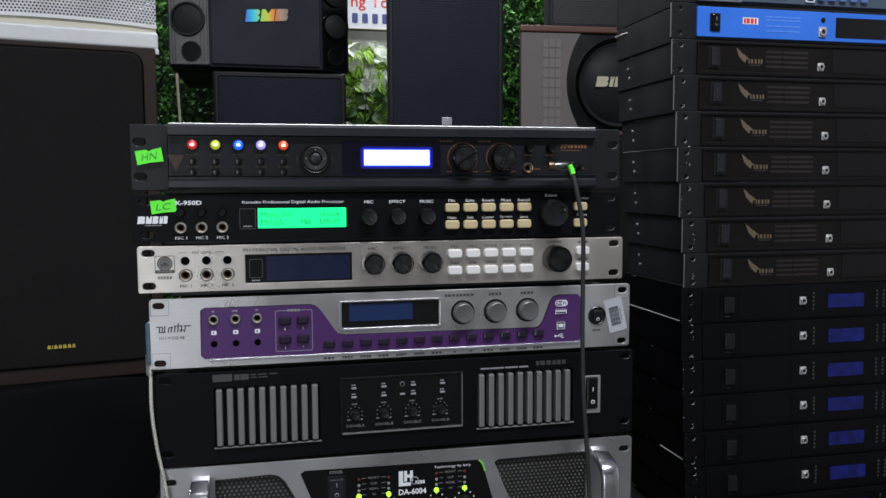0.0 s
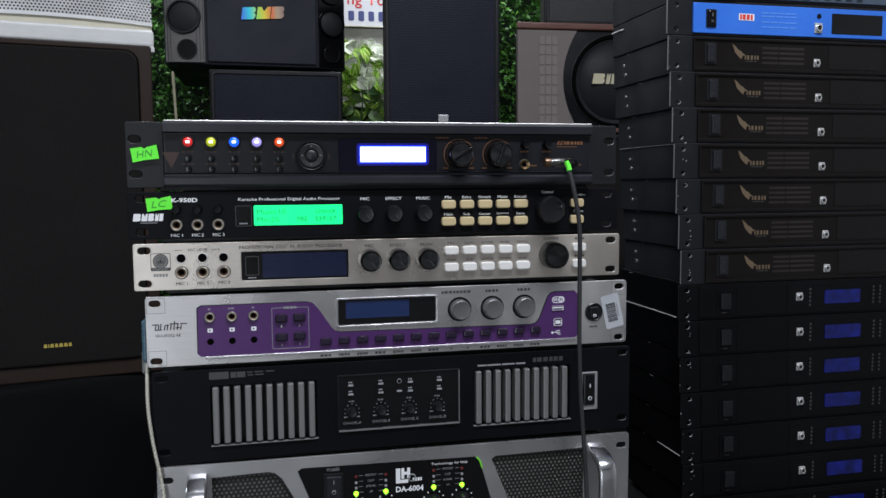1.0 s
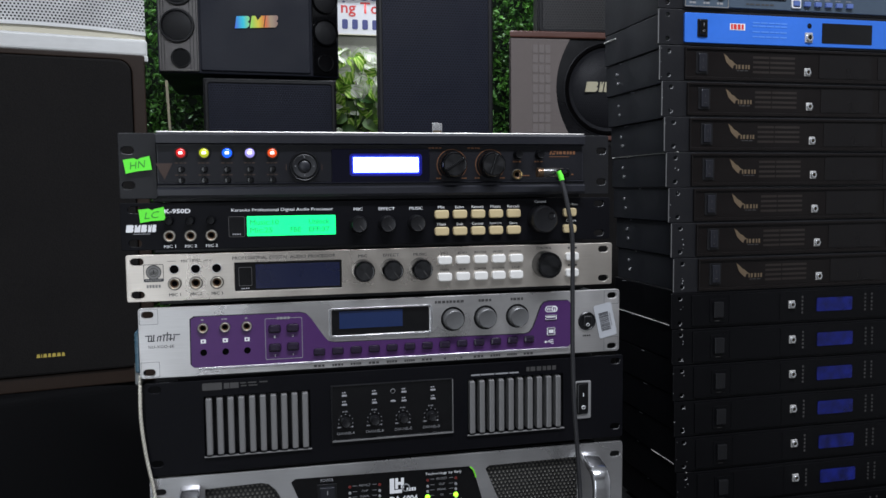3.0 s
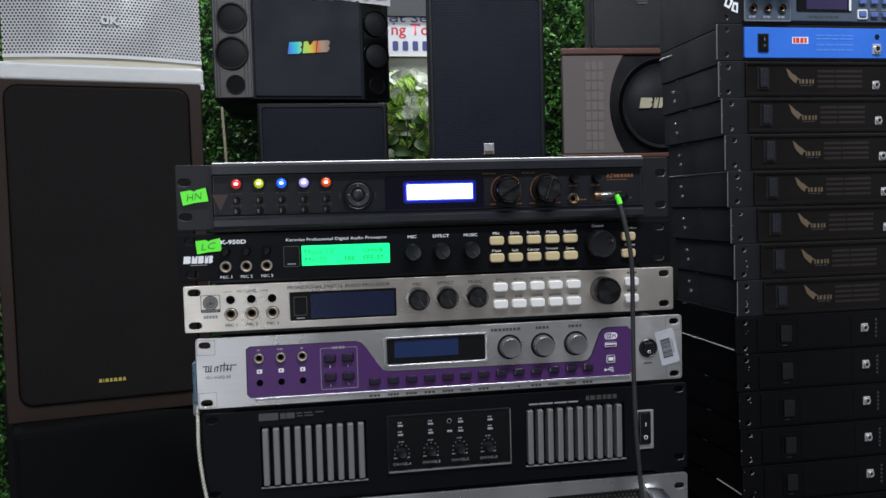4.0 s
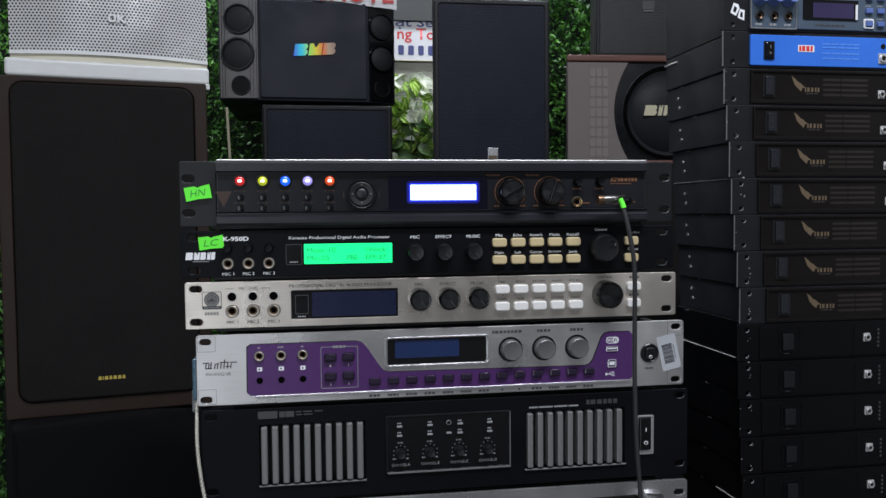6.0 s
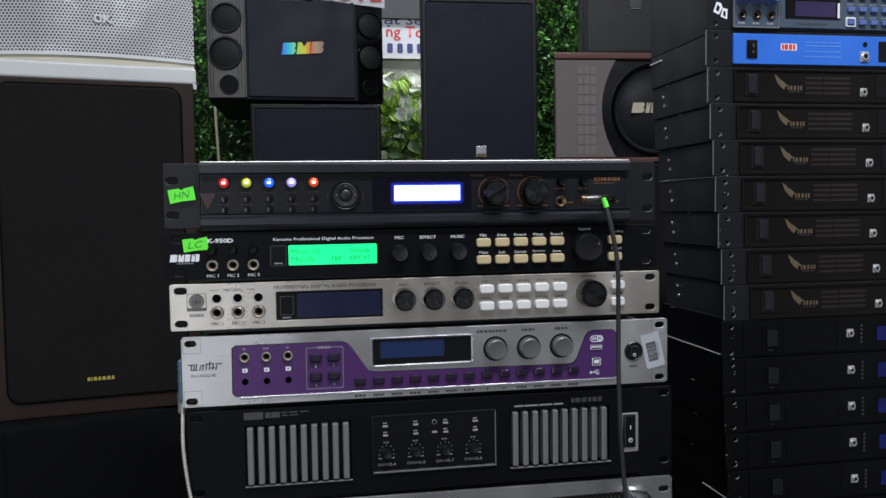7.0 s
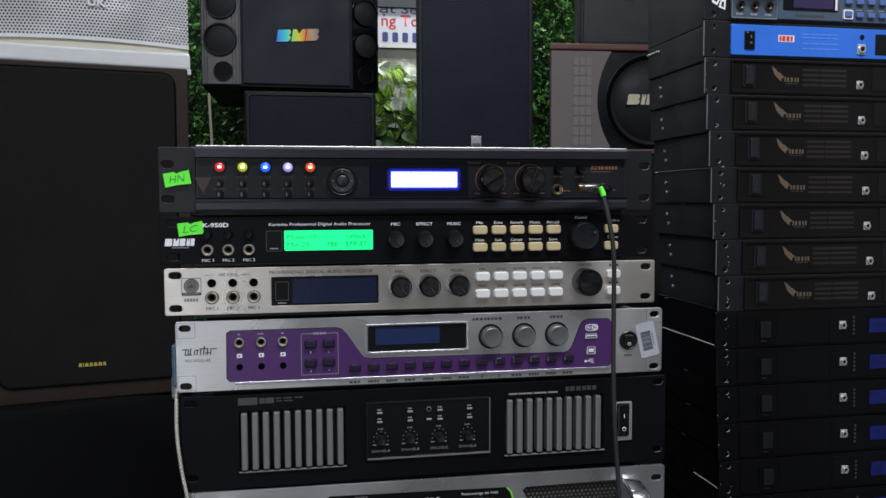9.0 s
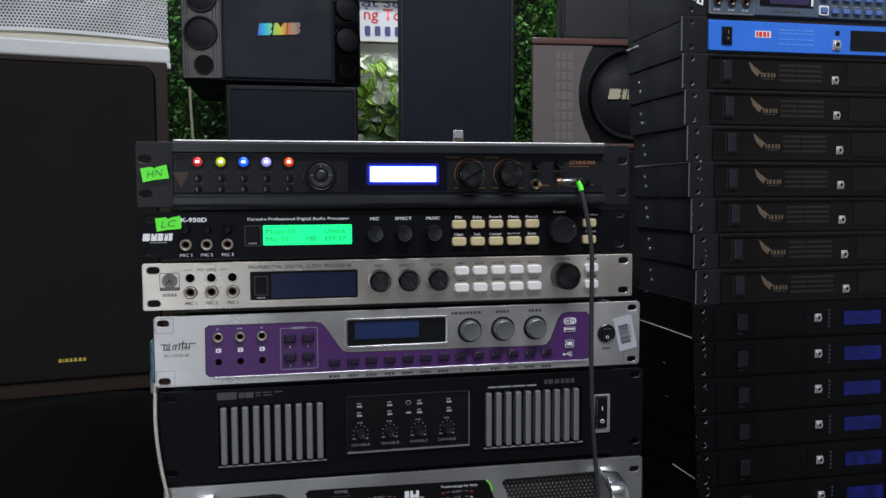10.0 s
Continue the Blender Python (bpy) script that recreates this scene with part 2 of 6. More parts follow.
M["socket_plate"] = mat("worn_plated_socket", (0.5, 0.49, 0.47), 0.4, 0.35, 0.25, 200, 0)
M["chip"] = mat("chipped_steel_and_glint", (0.45, 0.45, 0.46), 0.4, 0.6, 0.4, 500, 0)
M["edge_green"] = glow("green_edge", (0.1, 0.4, 0.02), 0.5)
M["pen"] = mat("pen_ink", (0.03, 0.24, 0.03), 0.5, 0, 0.1, 200, 0)
# near-black; on the low receivers it also carries the tower's shade
M["deep_black"] = mat("deep_black_with_shade", (0.002, 0.002, 0.0026), 0.4, 0, 0.3, 200, 0.05, spec=0.17)
M["led_dark_red"] = mat("led_unlit_red", (0.12, 0.012, 0.01), 0.3)
M["led_yellow"] = glow("led_yellow", (0.4, 0.45, 0.02), 0.7)
M["led_blue"] = glow("led_blue", (0.01, 0.1, 1.0), 1.3)
M["led_white"] = glow("led_white", (0.32, 0.28, 0.75), 0.8)
M["led_green"] = glow("led_green", (0.35, 1.0, 0.04), 1.6)
M["led_orange"] = glow("led_orange", (0.7, 0.075, 0.015), 0.6)
M["led_core"] = glow("led_core", (1.0, 0.95, 0.9), 1.6)
M["note_green"] = mat("green_sticker", (0.13, 0.86, 0.045), 0.6, 0, 0.12, 60, 0.1)
M["paper"] = mat("white_paper", (0.72, 0.72, 0.73), 0.6, 0, 0.06, 60, 0.1)
M["walnut"] = mat("walnut_veneer", (0.021, 0.0115, 0.007), 0.5, 0, 0.5, 22, 0.12, (18, 18, 1.2), spec=0.25)
M["redwood"] = mat("red_wood_edge", (0.11, 0.045, 0.032), 0.42, 0, 0.3, 25, 0.1, (2, 18, 18))
M["black_ash"] = mat("black_ash_veneer", (0.0055, 0.0055, 0.0065), 0.45, 0, 0.4, 30, 0.2, (14, 14, 1.5), spec=0.3)
M["grey_ash"] = mat("grey_veneer", (0.125, 0.117, 0.113), 0.5, 0, 0.3, 30, 0.2, (20, 20, 1.2))
M["taupe_cloth"] = mat("taupe_grille_cloth", (0.17, 0.145, 0.135), 0.85, 0, 0.2, 700, 0.3, spec=0.2)
M["cloth"] = mat("black_grille_cloth", (0.0122, 0.0113, 0.011), 0.9, 0, 0.9, 420, 0.6, spec=0.1)
M["cone"] = mat("paper_cone", (0.0085, 0.0085, 0.0095), 0.6, 0, 0.2, 120, 0.1, spec=0.3)
M["blue_black"] = mat("blue_black_baffle", (0.0138, 0.0155, 0.0235), 0.55, 0, 0.25, 300, 0.2, spec=0.22)
M["perf_white"] = perforated("white_perforated_steel", (0.84, 0.83, 0.82), (0.05, 0.05, 0.052), 0.0057, 0.56, 0.24, 0.45)
M["perf_black"] = perforated("black_perforated_steel", (0.0115, 0.0138, 0.0265), (0.002, 0.0025, 0.005), 0.0058, 0.55, 0.5)
M["perf_black"].node_tree.nodes["Principled BSDF"].inputs["Specular IOR Level"].default_value = 0.2
M["perf_grey"] = perforated("grey_perforated_steel", (0.021, 0.02, 0.0205), (0.004, 0.004, 0.004), 0.006, 0.6, 0.5)
M["mesh_grey"] = perforated("grey_dimpled_mesh", (0.016, 0.0155, 0.015), (0.1, 0.095, 0.083), 0.0044, 0.56, 0.4, 0.3)
M["white_paint"] = mat("white_paint", (0.72, 0.72, 0.71), 0.4, 0, 0.06, 30, 0.05)
M["cream_paint"] = mat("cream_plastic", (0.62, 0.58, 0.46), 0.4, 0, 0.1, 30, 0.05)
M["wall"] = mat("grey_plaster", (0.36, 0.36, 0.355), 0.8, 0, 0.12, 40, 0.2)
M["beige"] = mat("beige_panel", (0.3, 0.29, 0.25), 0.6, 0, 0.1, 30, 0.1)
M["floor"] = mat("grey_floor_tile", (0.14, 0.135, 0.13), 0.35, 0, 0.15, 20, 0.05)
M["ceiling"] = mat("white_ceiling", (0.6, 0.6, 0.6), 0.8, 0, 0.05, 20, 0.1)
M["table"] = mat("dark_table", (0.003, 0.003, 0.003), 0.7, 0, 0.25, 30, 0.1, spec=0.1)
M["hedge"] = leafy("hedge_leaf", (0.016, 0.07, 0.011), (0.095, 0.28, 0.032))
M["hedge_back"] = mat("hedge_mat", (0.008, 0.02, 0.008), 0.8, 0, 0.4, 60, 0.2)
M["vine"] = striped("vine_leaf", (0.2, 0.46, 0.03), (0.68, 0.85, 0.25), 0.35)
M["vine_dark"] = leafy("vine_leaf_dark", (0.03, 0.1, 0.02), (0.12, 0.2, 0.06), 40, False)
M["vine_pale"] = striped("vine_leaf_pale", (0.86, 0.88, 0.76), (0.45, 0.65, 0.22), 0.8)
M["stem"] = mat("stem", (0.06, 0.12, 0.03), 0.6, 0, 0.2, 60, 0.1)
M["wood_stick"] = mat("pale_wood", (0.3, 0.27, 0.18), 0.6, 0, 0.2, 60, 0.1)
M["wire"] = mat("clear_sheathed_wire", (0.55, 0.52, 0.44), 0.3, 0.5, 0.35, 400, 0.4)
M["clear_blue"] = mat("blue_plastic_plug", (0.06, 0.13, 0.18), 0.3, 0, 0.2, 60, 0)
M["clear_grey"] = mat("grey_plastic_plug", (0.2, 0.21, 0.21), 0.3, 0, 0.2, 60, 0)
M["gilt"] = mat("pale_gold_badge", (0.7, 0.64, 0.45), 0.35, 0.35, 0.1, 60, 0)
M["rainbow"] = rainbow("hologram_badge")
# near-black for the dark inside of bores and the dome's groove
M["hole_black"] = mat("dark_bore", (0.0015, 0.0013, 0.0015), 0.8, 0, 0.2, 90, 0, spec=0.03)
M["worn_white"] = mat("scuffed_white_paint", (0.66, 0.66, 0.64), 0.42, 0, 0.22, 45, 0.15, (1, 1, 4))
M["jog_grey"] = mat("dull_grey_pad", (0.013, 0.013, 0.0145), 0.45, 0, 0.25, 200, 0.05, spec=0.35)
M["button_violet"] = mat("violet_black_button", (0.014, 0.008, 0.021), 0.22, 0, 0.2, 90, 0, spec=0.5)
M["turned_cap"] = mat("turned_black_metal", (0.055, 0.055, 0.057), 0.34, 1.0, 0.1, 90, 0, smudge=0.03)
cap_nodes = M["turned_cap"].node_tree
cap_tangent = cap_nodes.nodes.new("ShaderNodeTangent")
cap_tangent.direction_type, cap_tangent.axis = "RADIAL", "Y"
cap_nodes.links.new(cap_tangent.outputs[0], cap_nodes.nodes["Principled BSDF"].inputs["Tangent"])
cap_nodes.nodes["Principled BSDF"].inputs["Anisotropic"].default_value = 0.7
M["black_cloth"] = mat("dull_black_cloth", (0.006, 0.006, 0.0065), 0.9, 0, 0.4, 500, 0.3, spec=0.06)
M["ear_black"] = mat("matt_black_ear", (0.0085, 0.0085, 0.0098), 0.46, 0, 0.3, 350, 0.1, spec=0.3)
M["plug_metal"] = mat("smoked_chrome", (0.17, 0.165, 0.16), 0.2, 0.9, 0.3, 120, 0)
M["mark_grey"] = mat("grey_print", (0.2, 0.195, 0.185), 0.5, 0.3, 0.2, 300, 0)
M["sticker_paper"] = mat("dull_plastic_label", (0.38, 0.39, 0.41), 0.4, 0, 0.14, 90, 0.1)


# ---- builders ----
def thing(name, m, label, category, group="", kind=""):
    ob = new(name)
    ob.empty_display_size = 0.05
    ob.matrix_world = m
    return tagged(ob, label, category, group, kind)


def as_mesh(name, bm):
    me = bpy.data.meshes.new(name)
    bm.to_mesh(me)
    bm.free()
    return me


def part(name, shape, material, parent, label="", at=(0, 0, 0), turn=(0, 0, 0), kind=""):
    me = shape if isinstance(shape, bpy.types.Mesh) else as_mesh(name, shape)
    if not me.materials:
        me.materials.append(M[material] if isinstance(material, str) else material)
    ob = new(name, me)
    ob.parent = parent
    ob.matrix_basis = pose(*at, *turn)
    return tagged(ob, label, kind=kind)


def box(x0, x1, y0, y1, z0, z1, bevel=0.0008, seg=2):
    bm = bmesh.new()
    bmesh.ops.create_cube(bm, size=1)
    for v in bm.verts:
        v.co = ((x0 + x1) / 2 + v.co.x * (x1 - x0), (y0 + y1) / 2 + v.co.y * (y1 - y0), (z0 + z1) / 2 + v.co.z * (z1 - z0))
    if bevel:
        bmesh.ops.bevel(bm, geom=bm.edges[:], offset=bevel, segments=seg, profile=0.5, affect="EDGES")
    return bm


def soften(bm, angle=38):
    """Smooth shading but for edges sharper than the angle."""
    for f in bm.faces:
        f.smooth = True
    for e in bm.edges:
        if len(e.link_faces) == 2 and e.calc_face_angle() > radians(angle):
            e.smooth = False


def lathe(profile, seg=28):
    """Rings (radius, y) turned about the y axis; y < 0 is towards the viewer. Starts at the back, ends at the front."""
    bm = bmesh.new()
    rings = []
    for r, y in profile:
        if r < 1e-6:
            rings.append([bm.verts.new((0, y, 0))])
        else:
            rings.append([bm.verts.new((r * math.cos(2 * math.pi * i / seg), y, r * math.sin(2 * math.pi * i / seg))) for i in range(seg)])
    for a, b in zip(rings, rings[1:]):
        for i in range(seg):
            j = (i + 1) % seg
            if len(b) == 1:
                bm.faces.new((a[i], a[j], b[0]))
            elif len(a) == 1:
                bm.faces.new((a[0], b[j], b[i]))
            else:
                bm.faces.new((a[i], a[j], b[j], b[i]))
    bmesh.ops.recalc_face_normals(bm, faces=bm.faces[:])
    soften(bm)
    return bm


def slot(cx, cz, w, h, n=6):
    """A slot with round ends, lying."""
    r, out = h / 2, []
    for side, a0 in ((1, -90), (-1, 90)):
        for i in range(n + 1):
            a = radians(a0 + 180 * i / n)
            out.append((cx + side * (w / 2 - r) + r * math.cos(a), cz + r * math.sin(a)))
    return out


def rounded(x0, x1, z0, z1, r, n=4):
    out = []
    for cx, cz, a0 in ((x1 - r, z0 + r, -90), (x1 - r, z1 - r, 0), (x0 + r, z1 - r, 90), (x0 + r, z0 + r, 180)):
        for i in range(n + 1):
            a = radians(a0 + 90 * i / n)
            out.append((cx + r * math.cos(a), cz + r * math.sin(a)))
    return out


def plate(outline, holes, y0, y1, bevel=0.0):
    """A sheet with the outline and holes given in x and z, from y0 (front) to y1."""
    bm = bmesh.new()
    edges = []
    for loop in [outline, *holes]:
        vs = [bm.verts.new((x, y0, z)) for x, z in loop]
        edges += [bm.edges.new((vs[i], vs[(i + 1) % len(vs)])) for i in range(len(vs))]
    bmesh.ops.triangle_fill(bm, use_beauty=True, use_dissolve=False, edges=edges)
    front = bm.faces[:]
    made = bmesh.ops.extrude_face_region(bm, geom=front)
    for v in made["geom"]:
        if isinstance(v, bmesh.types.BMVert):
            v.co.y += y1 - y0
    bmesh.ops.recalc_face_normals(bm, faces=bm.faces[:])
    if bevel:
        rim = [e for e in bm.edges if len(e.link_faces) == 2 and e.calc_face_angle() > 1.2 and all(abs(v.co.y - y0) < 1e-6 for v in e.verts)]
        bmesh.ops.bevel(bm, geom=rim, offset=bevel, segments=2, profile=0.5, affect="EDGES")
    return bm


def sweep(points, r, seg=8, steps=8, flat=1.0):
    """A round cord along a smooth line through the points."""
    p = [Vector(q) for q in points]
    p = [2 * p[0] - p[1], *p, 2 * p[-1] - p[-2]]
    line = []
    for i in range(1, len(p) - 2):
        for s in range(steps + (i == len(p) - 3)):
            t = s / steps
            a, b, c, d = p[i - 1], p[i], p[i + 1], p[i + 2]
            line.append(0.5 * (2 * b + (c - a) * t + (2 * a - 5 * b + 4 * c - d) * t * t + (3 * b - a - 3 * c + d) * t ** 3))
    bm = bmesh.new()
    rings = []
    for i, q in enumerate(line):
        way = (line[min(i + 1, len(line) - 1)] - line[max(i - 1, 0)]).normalized()
        side = way.cross(Vector((0.13, 1, 0.05))).normalized()
        up = way.cross(side)
        rings.append([bm.verts.new(q + r * (math.cos(2 * math.pi * k / seg) * side + flat * math.sin(2 * math.pi * k / seg) * up)) for k in range(seg)])
    for a, b in zip(rings, rings[1:]):
        for k in range(seg):
            bm.faces.new((a[k], a[(k + 1) % seg], b[(k + 1) % seg], b[k]))
    bm.faces.new(rings[0])
    bm.faces.new(rings[-1])
    bmesh.ops.recalc_face_normals(bm, faces=bm.faces[:])
    soften(bm)
    return bm


def text_mesh(body, w, h, shear=0.0, bold=0.0):
    """Printed letters, w wide and h high, centred, facing -y."""
    cu = bpy.data.curves.new("lettering", "FONT")
    cu.body, cu.shear, cu.offset, cu.resolution_u = body, shear, 0.0 if "M" in body else bold, 2
    ob = bpy.data.objects.new("lettering", cu)
    src = ob.to_mesh()
    me = bpy.data.meshes.new("lettering")
    bm = bmesh.new()
    bm.from_mesh(src)
    if "M" in body and bold > 0:
        # a second strike beside the first thickens the stroke
        first = len(bm.verts)
        bm.from_mesh(src)
        bm.verts.ensure_lookup_table()
        for v in bm.verts[first:]:
            v.co.x += 0.02 + bold
            v.co.z -= 0.01
    ob.to_mesh_clear()
    bpy.data.objects.remove(ob)
    xs, ys = [v.co.x for v in bm.verts], [v.co.y for v in bm.verts]
    cx, cy = (min(xs) + max(xs)) / 2, (min(ys) + max(ys)) / 2
    sx, sy = w / (max(xs) - min(xs)), h / (max(ys) - min(ys))
    for v in bm.verts:
        v.co = ((v.co.x - cx) * sx, v.co.z * 0.005, (v.co.y - cy) * sy)
    bm.to_mesh(me)
    bm.free()
    return me


def letter(body, x, z, w, h, ink, parent, y=-0.0004, shear=0.0, bold=0.0, name="lettering"):
    return part(name, text_mesh(body, w, h, shear, bold), ink, parent, at=(x, y, z))


def bars(x, z, w, h, n, ink, parent, y=-0.0003, name="print_bar", seed=1, gap=0.25):
    """A run of n plain bars in place of small print."""
    rng = random.Random(seed)
    cut = [rng.uniform(0.7, 1.3) for _ in range(n)]
    k = w / sum(cut)
    bm = bmesh.new()
    x0 = x - w / 2
    for c in cut:
        a, b = x0, x0 + c * k * (1 - gap)
        x0 += c * k
        bm.faces.new([bm.verts.new(q) for q in ((a, 0, z - h / 2), (b, 0, z - h / 2), (b, 0, z + h / 2), (a, 0, z + h / 2))])
    return part(name, bm, ink, parent, at=(0, y, 0))


def knob_mesh(r, depth, taper=0.88, skirt=0.0):
    prof = [(r, 0.0), (r, -depth * 0.1)]
    if skirt:
        prof = [(r + skirt, 0.0), (r + skirt, -depth * 0.12), (r, -depth * 0.2)]
    prof += [(r * (0.5 + 0.5 * taper), -depth * 0.6), (r * taper, -depth * 0.92), (r * taper * 0.92, -depth), (r * taper * 0.8, -depth * 0.97), (0, -depth * 0.97)]
    return as_mesh("knob", lathe(prof, 32))


def ring_mesh(r_out, r_in, depth):
    return as_mesh("ring", lathe([(r_out, 0.001), (r_out, -depth * 0.7), (r_out * 0.93, -depth), (r_in * 1.1, -depth), (r_in, -depth * 0.6), (r_in, -0.0004)], 24))


def disc(r, y=0.0, seg=24):
    return lathe([(r, y), (0, y)], seg)


def jack(x, z, r, parent, metal="nickel", name="jack_socket"):
    s = part(name, lathe([(r, 0.001), (r, -0.0016), (r * 0.95, -0.0024), (r * 0.86, -0.0024), (r * 0.8, -0.001)], 24), "socket_dark", parent, at=(x, 0, z))
    part("socket_ring", lathe([(r * 0.9, -0.0004), (r * 0.88, -0.0026), (r * 0.8, -0.0032), (r * 0.7, -0.003), (r * 0.64, -0.0016), (r * 0.62, -0.0003)], 28), metal, s)
    part("socket_sleeve", lathe([(r * 0.635, -0.0012), (r * 0.45, -0.0008), (r * 0.42, -0.0004)], 24), "socket_sleeve", s)
    part("socket_hole", disc(r * 0.5), "hole_black", s, at=(0, -0.0006, 0))
    return s


def push_button(name, mesh, material, x, z, parent, label=""):
    return part(name, mesh, material, parent, label, at=(x, 0, z))


def chassis(parent, w, depth, h, material="black_metal", y0=0.003, x=0.0):
    return part("case", box(x - w / 2, x + w / 2, y0, depth, 0.001, h - 0.001, 0.0012), material, parent)


def feet(parent, w, depth, drop=0.006):
    me = as_mesh("foot", box(-0.01, 0.01, -0.01, 0.01, -drop, 0.0015, 0.002))
    for x in (-w / 2, w / 2):
        for y in (0.05, depth - 0.05):
            part("foot", me, "black_rubber", parent, at=(x, y, 0))
    # added sheet closes the gap under the unit so it stays dark
    part("gap_filler", box(-w / 2 - 0.034, w / 2 + 0.034, 0.012, depth - 0.02, -drop * 0.85, 0.0008, 0.0004, 1), "black_metal", parent)


# ---- the room ----
def slab(name, x0, x1, y0, y1, z0, z1, material, label, category="wall"):
    ob = new(name, as_mesh(name, box(x0, x1, y0, y1, z0, z1, 0.0)))
    ob.data.materials.append(M[material])
    return tagged(ob, label, category, kind="structure")


slab("floor", -2.0, 1.8, -2.8, 1.75, -0.1, 0.0, "floor", "grey tiled shop floor", "floor")
slab("ceiling", -2.0, 1.8, -2.8, 1.75, 2.45, 2.55, "ceiling", "plain white painted ceiling", "ceiling")
slab("wall_north", -2.0, 1.8, 1.6, 1.75, 0.0, 2.45, "wall", "grey plaster wall behind the hedge mat")
slab("wall_west", -2.0, -1.85, -2.8, 1.6, 0.0, 2.45, "wall", "plain grey plaster side wall")
slab("wall_east", 1.65, 1.8, -2.8, 1.6, 0.0, 2.45, "wall", "plain grey plaster side wall")
# unseen wall; its opening is added round the fill lamp
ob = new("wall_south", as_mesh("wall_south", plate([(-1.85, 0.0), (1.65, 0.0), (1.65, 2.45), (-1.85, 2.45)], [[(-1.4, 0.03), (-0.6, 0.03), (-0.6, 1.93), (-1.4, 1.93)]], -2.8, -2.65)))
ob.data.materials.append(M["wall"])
tagged(ob, "grey plaster wall with an opening added for the lamp", "wall", kind="structure")
slab("wall_panel", 0.011, 0.471, 1.42, 1.6, 0.0, 2.3, "beige", "beige board on the back wall beside the hedge mat", "wall panel")

# ---- loudspeakers at the back ----
BENCH = 0.6


def bench(x0, x1, y0, y1, z, label):
    t = thing("bench", pose((x0 + x1) / 2, (y0 + y1) / 2, 0), label, "bench")
    w, d = (x1 - x0) / 2, (y1 - y0) / 2
    part("top", box(-w, w, -d, d, z - 0.03, z, 0.002), "table", t)
    leg = as_mesh("leg", box(-0.02, 0.02, -0.02, 0.02, 0, z - 0.0305, 0.002))
    for x in (-w + 0.03, w - 0.03):
        for y in (-d + 0.03, d - 0.03):
            part("leg", leg, "table", t, at=(x, y, 0))
    return t


bench(-0.34, 1.2, 0.76, 1.42, BENCH, "dark wooden bench under the black loudspeakers")
bench(-0.29, 0.95, -0.01, 0.55, 0.652, "dark table under the stacked audio units")


def tapered(w, back, y0, d, z0, z1, bevel=0.004):
    """A cabinet that narrows towards its back."""
    bm = box(-w / 2, w / 2, y0, d, z0, z1, 0)
    for v in bm.verts:
        if v.co.y > (y0 + d) / 2:
            v.co.x *= back / w
    bmesh.ops.bevel(bm, geom=bm.edges[:], offset=bevel, segments=3, profile=0.5, affect="EDGES")
    return bm


def wooden_speaker():
    """Walnut bookshelf loudspeaker with a black cloth front, toed in."""
    w, h = 0.328, 0.566
    t = thing("wooden_speaker", pose(-0.4682, 0.655, 0.7703, 0, 0, 10.5), "walnut loudspeaker with a black cloth grille on a black box", "speaker")
    body = plate(rounded(-w / 2, w / 2, 0, h, 0.004), [rounded(-w / 2 + 0.02, w / 2 - 0.021, 0.026, h - 0.009, 0.022)], 0, 0.03, 0.002)
    part("front_frame", body, "walnut", t)
    part("cabinet", box(-w / 2, w / 2, 0.0302, 0.3, 0, h, 0.002), "walnut", t)
    part("grille", plate(rounded(-w / 2 + 0.0215, w / 2 - 0.0225, 0.028, h - 0.0105, 0.021, 6), [], -0.008, 0.02, 0.004), "cloth", t, "black woven grille cloth")
    # gold maker's mark as plain bars
    bm = bmesh.new()
    x = -0.0225
    for wd in (0.0055, 0.0018, 0.006, 0.005, 0.0062, 0.006, 0.005):
        bm.faces.new([bm.verts.new(q) for q in ((x, 0, 0), (x + wd, 0, 0), (x + wd * 0.85, 0, 0.006), (x + wd * 0.15, 0, 0.006))])
        x += wd + 0.0012
    part("badge", bm, "ink_gold", t, "small gold maker's mark", at=(0.0, -0.0085, 0.058))


def black_box_speaker():
    t = thing("floor_speaker", pose(-0.4247, 0.64, 0, 0, 0, 22), "large black box loudspeaker standing on the floor", "speaker")
    part("cabinet", box(-0.19, 0.19, 0.012, 0.38, 0, 0.7698, 0.012, 4), "black_cloth", t)
    part("grille", plate(rounded(-0.183, 0.183, 0.02, 0.758, 0.004), [], 0.008, 0.0118, 0.001), "black_cloth", t)


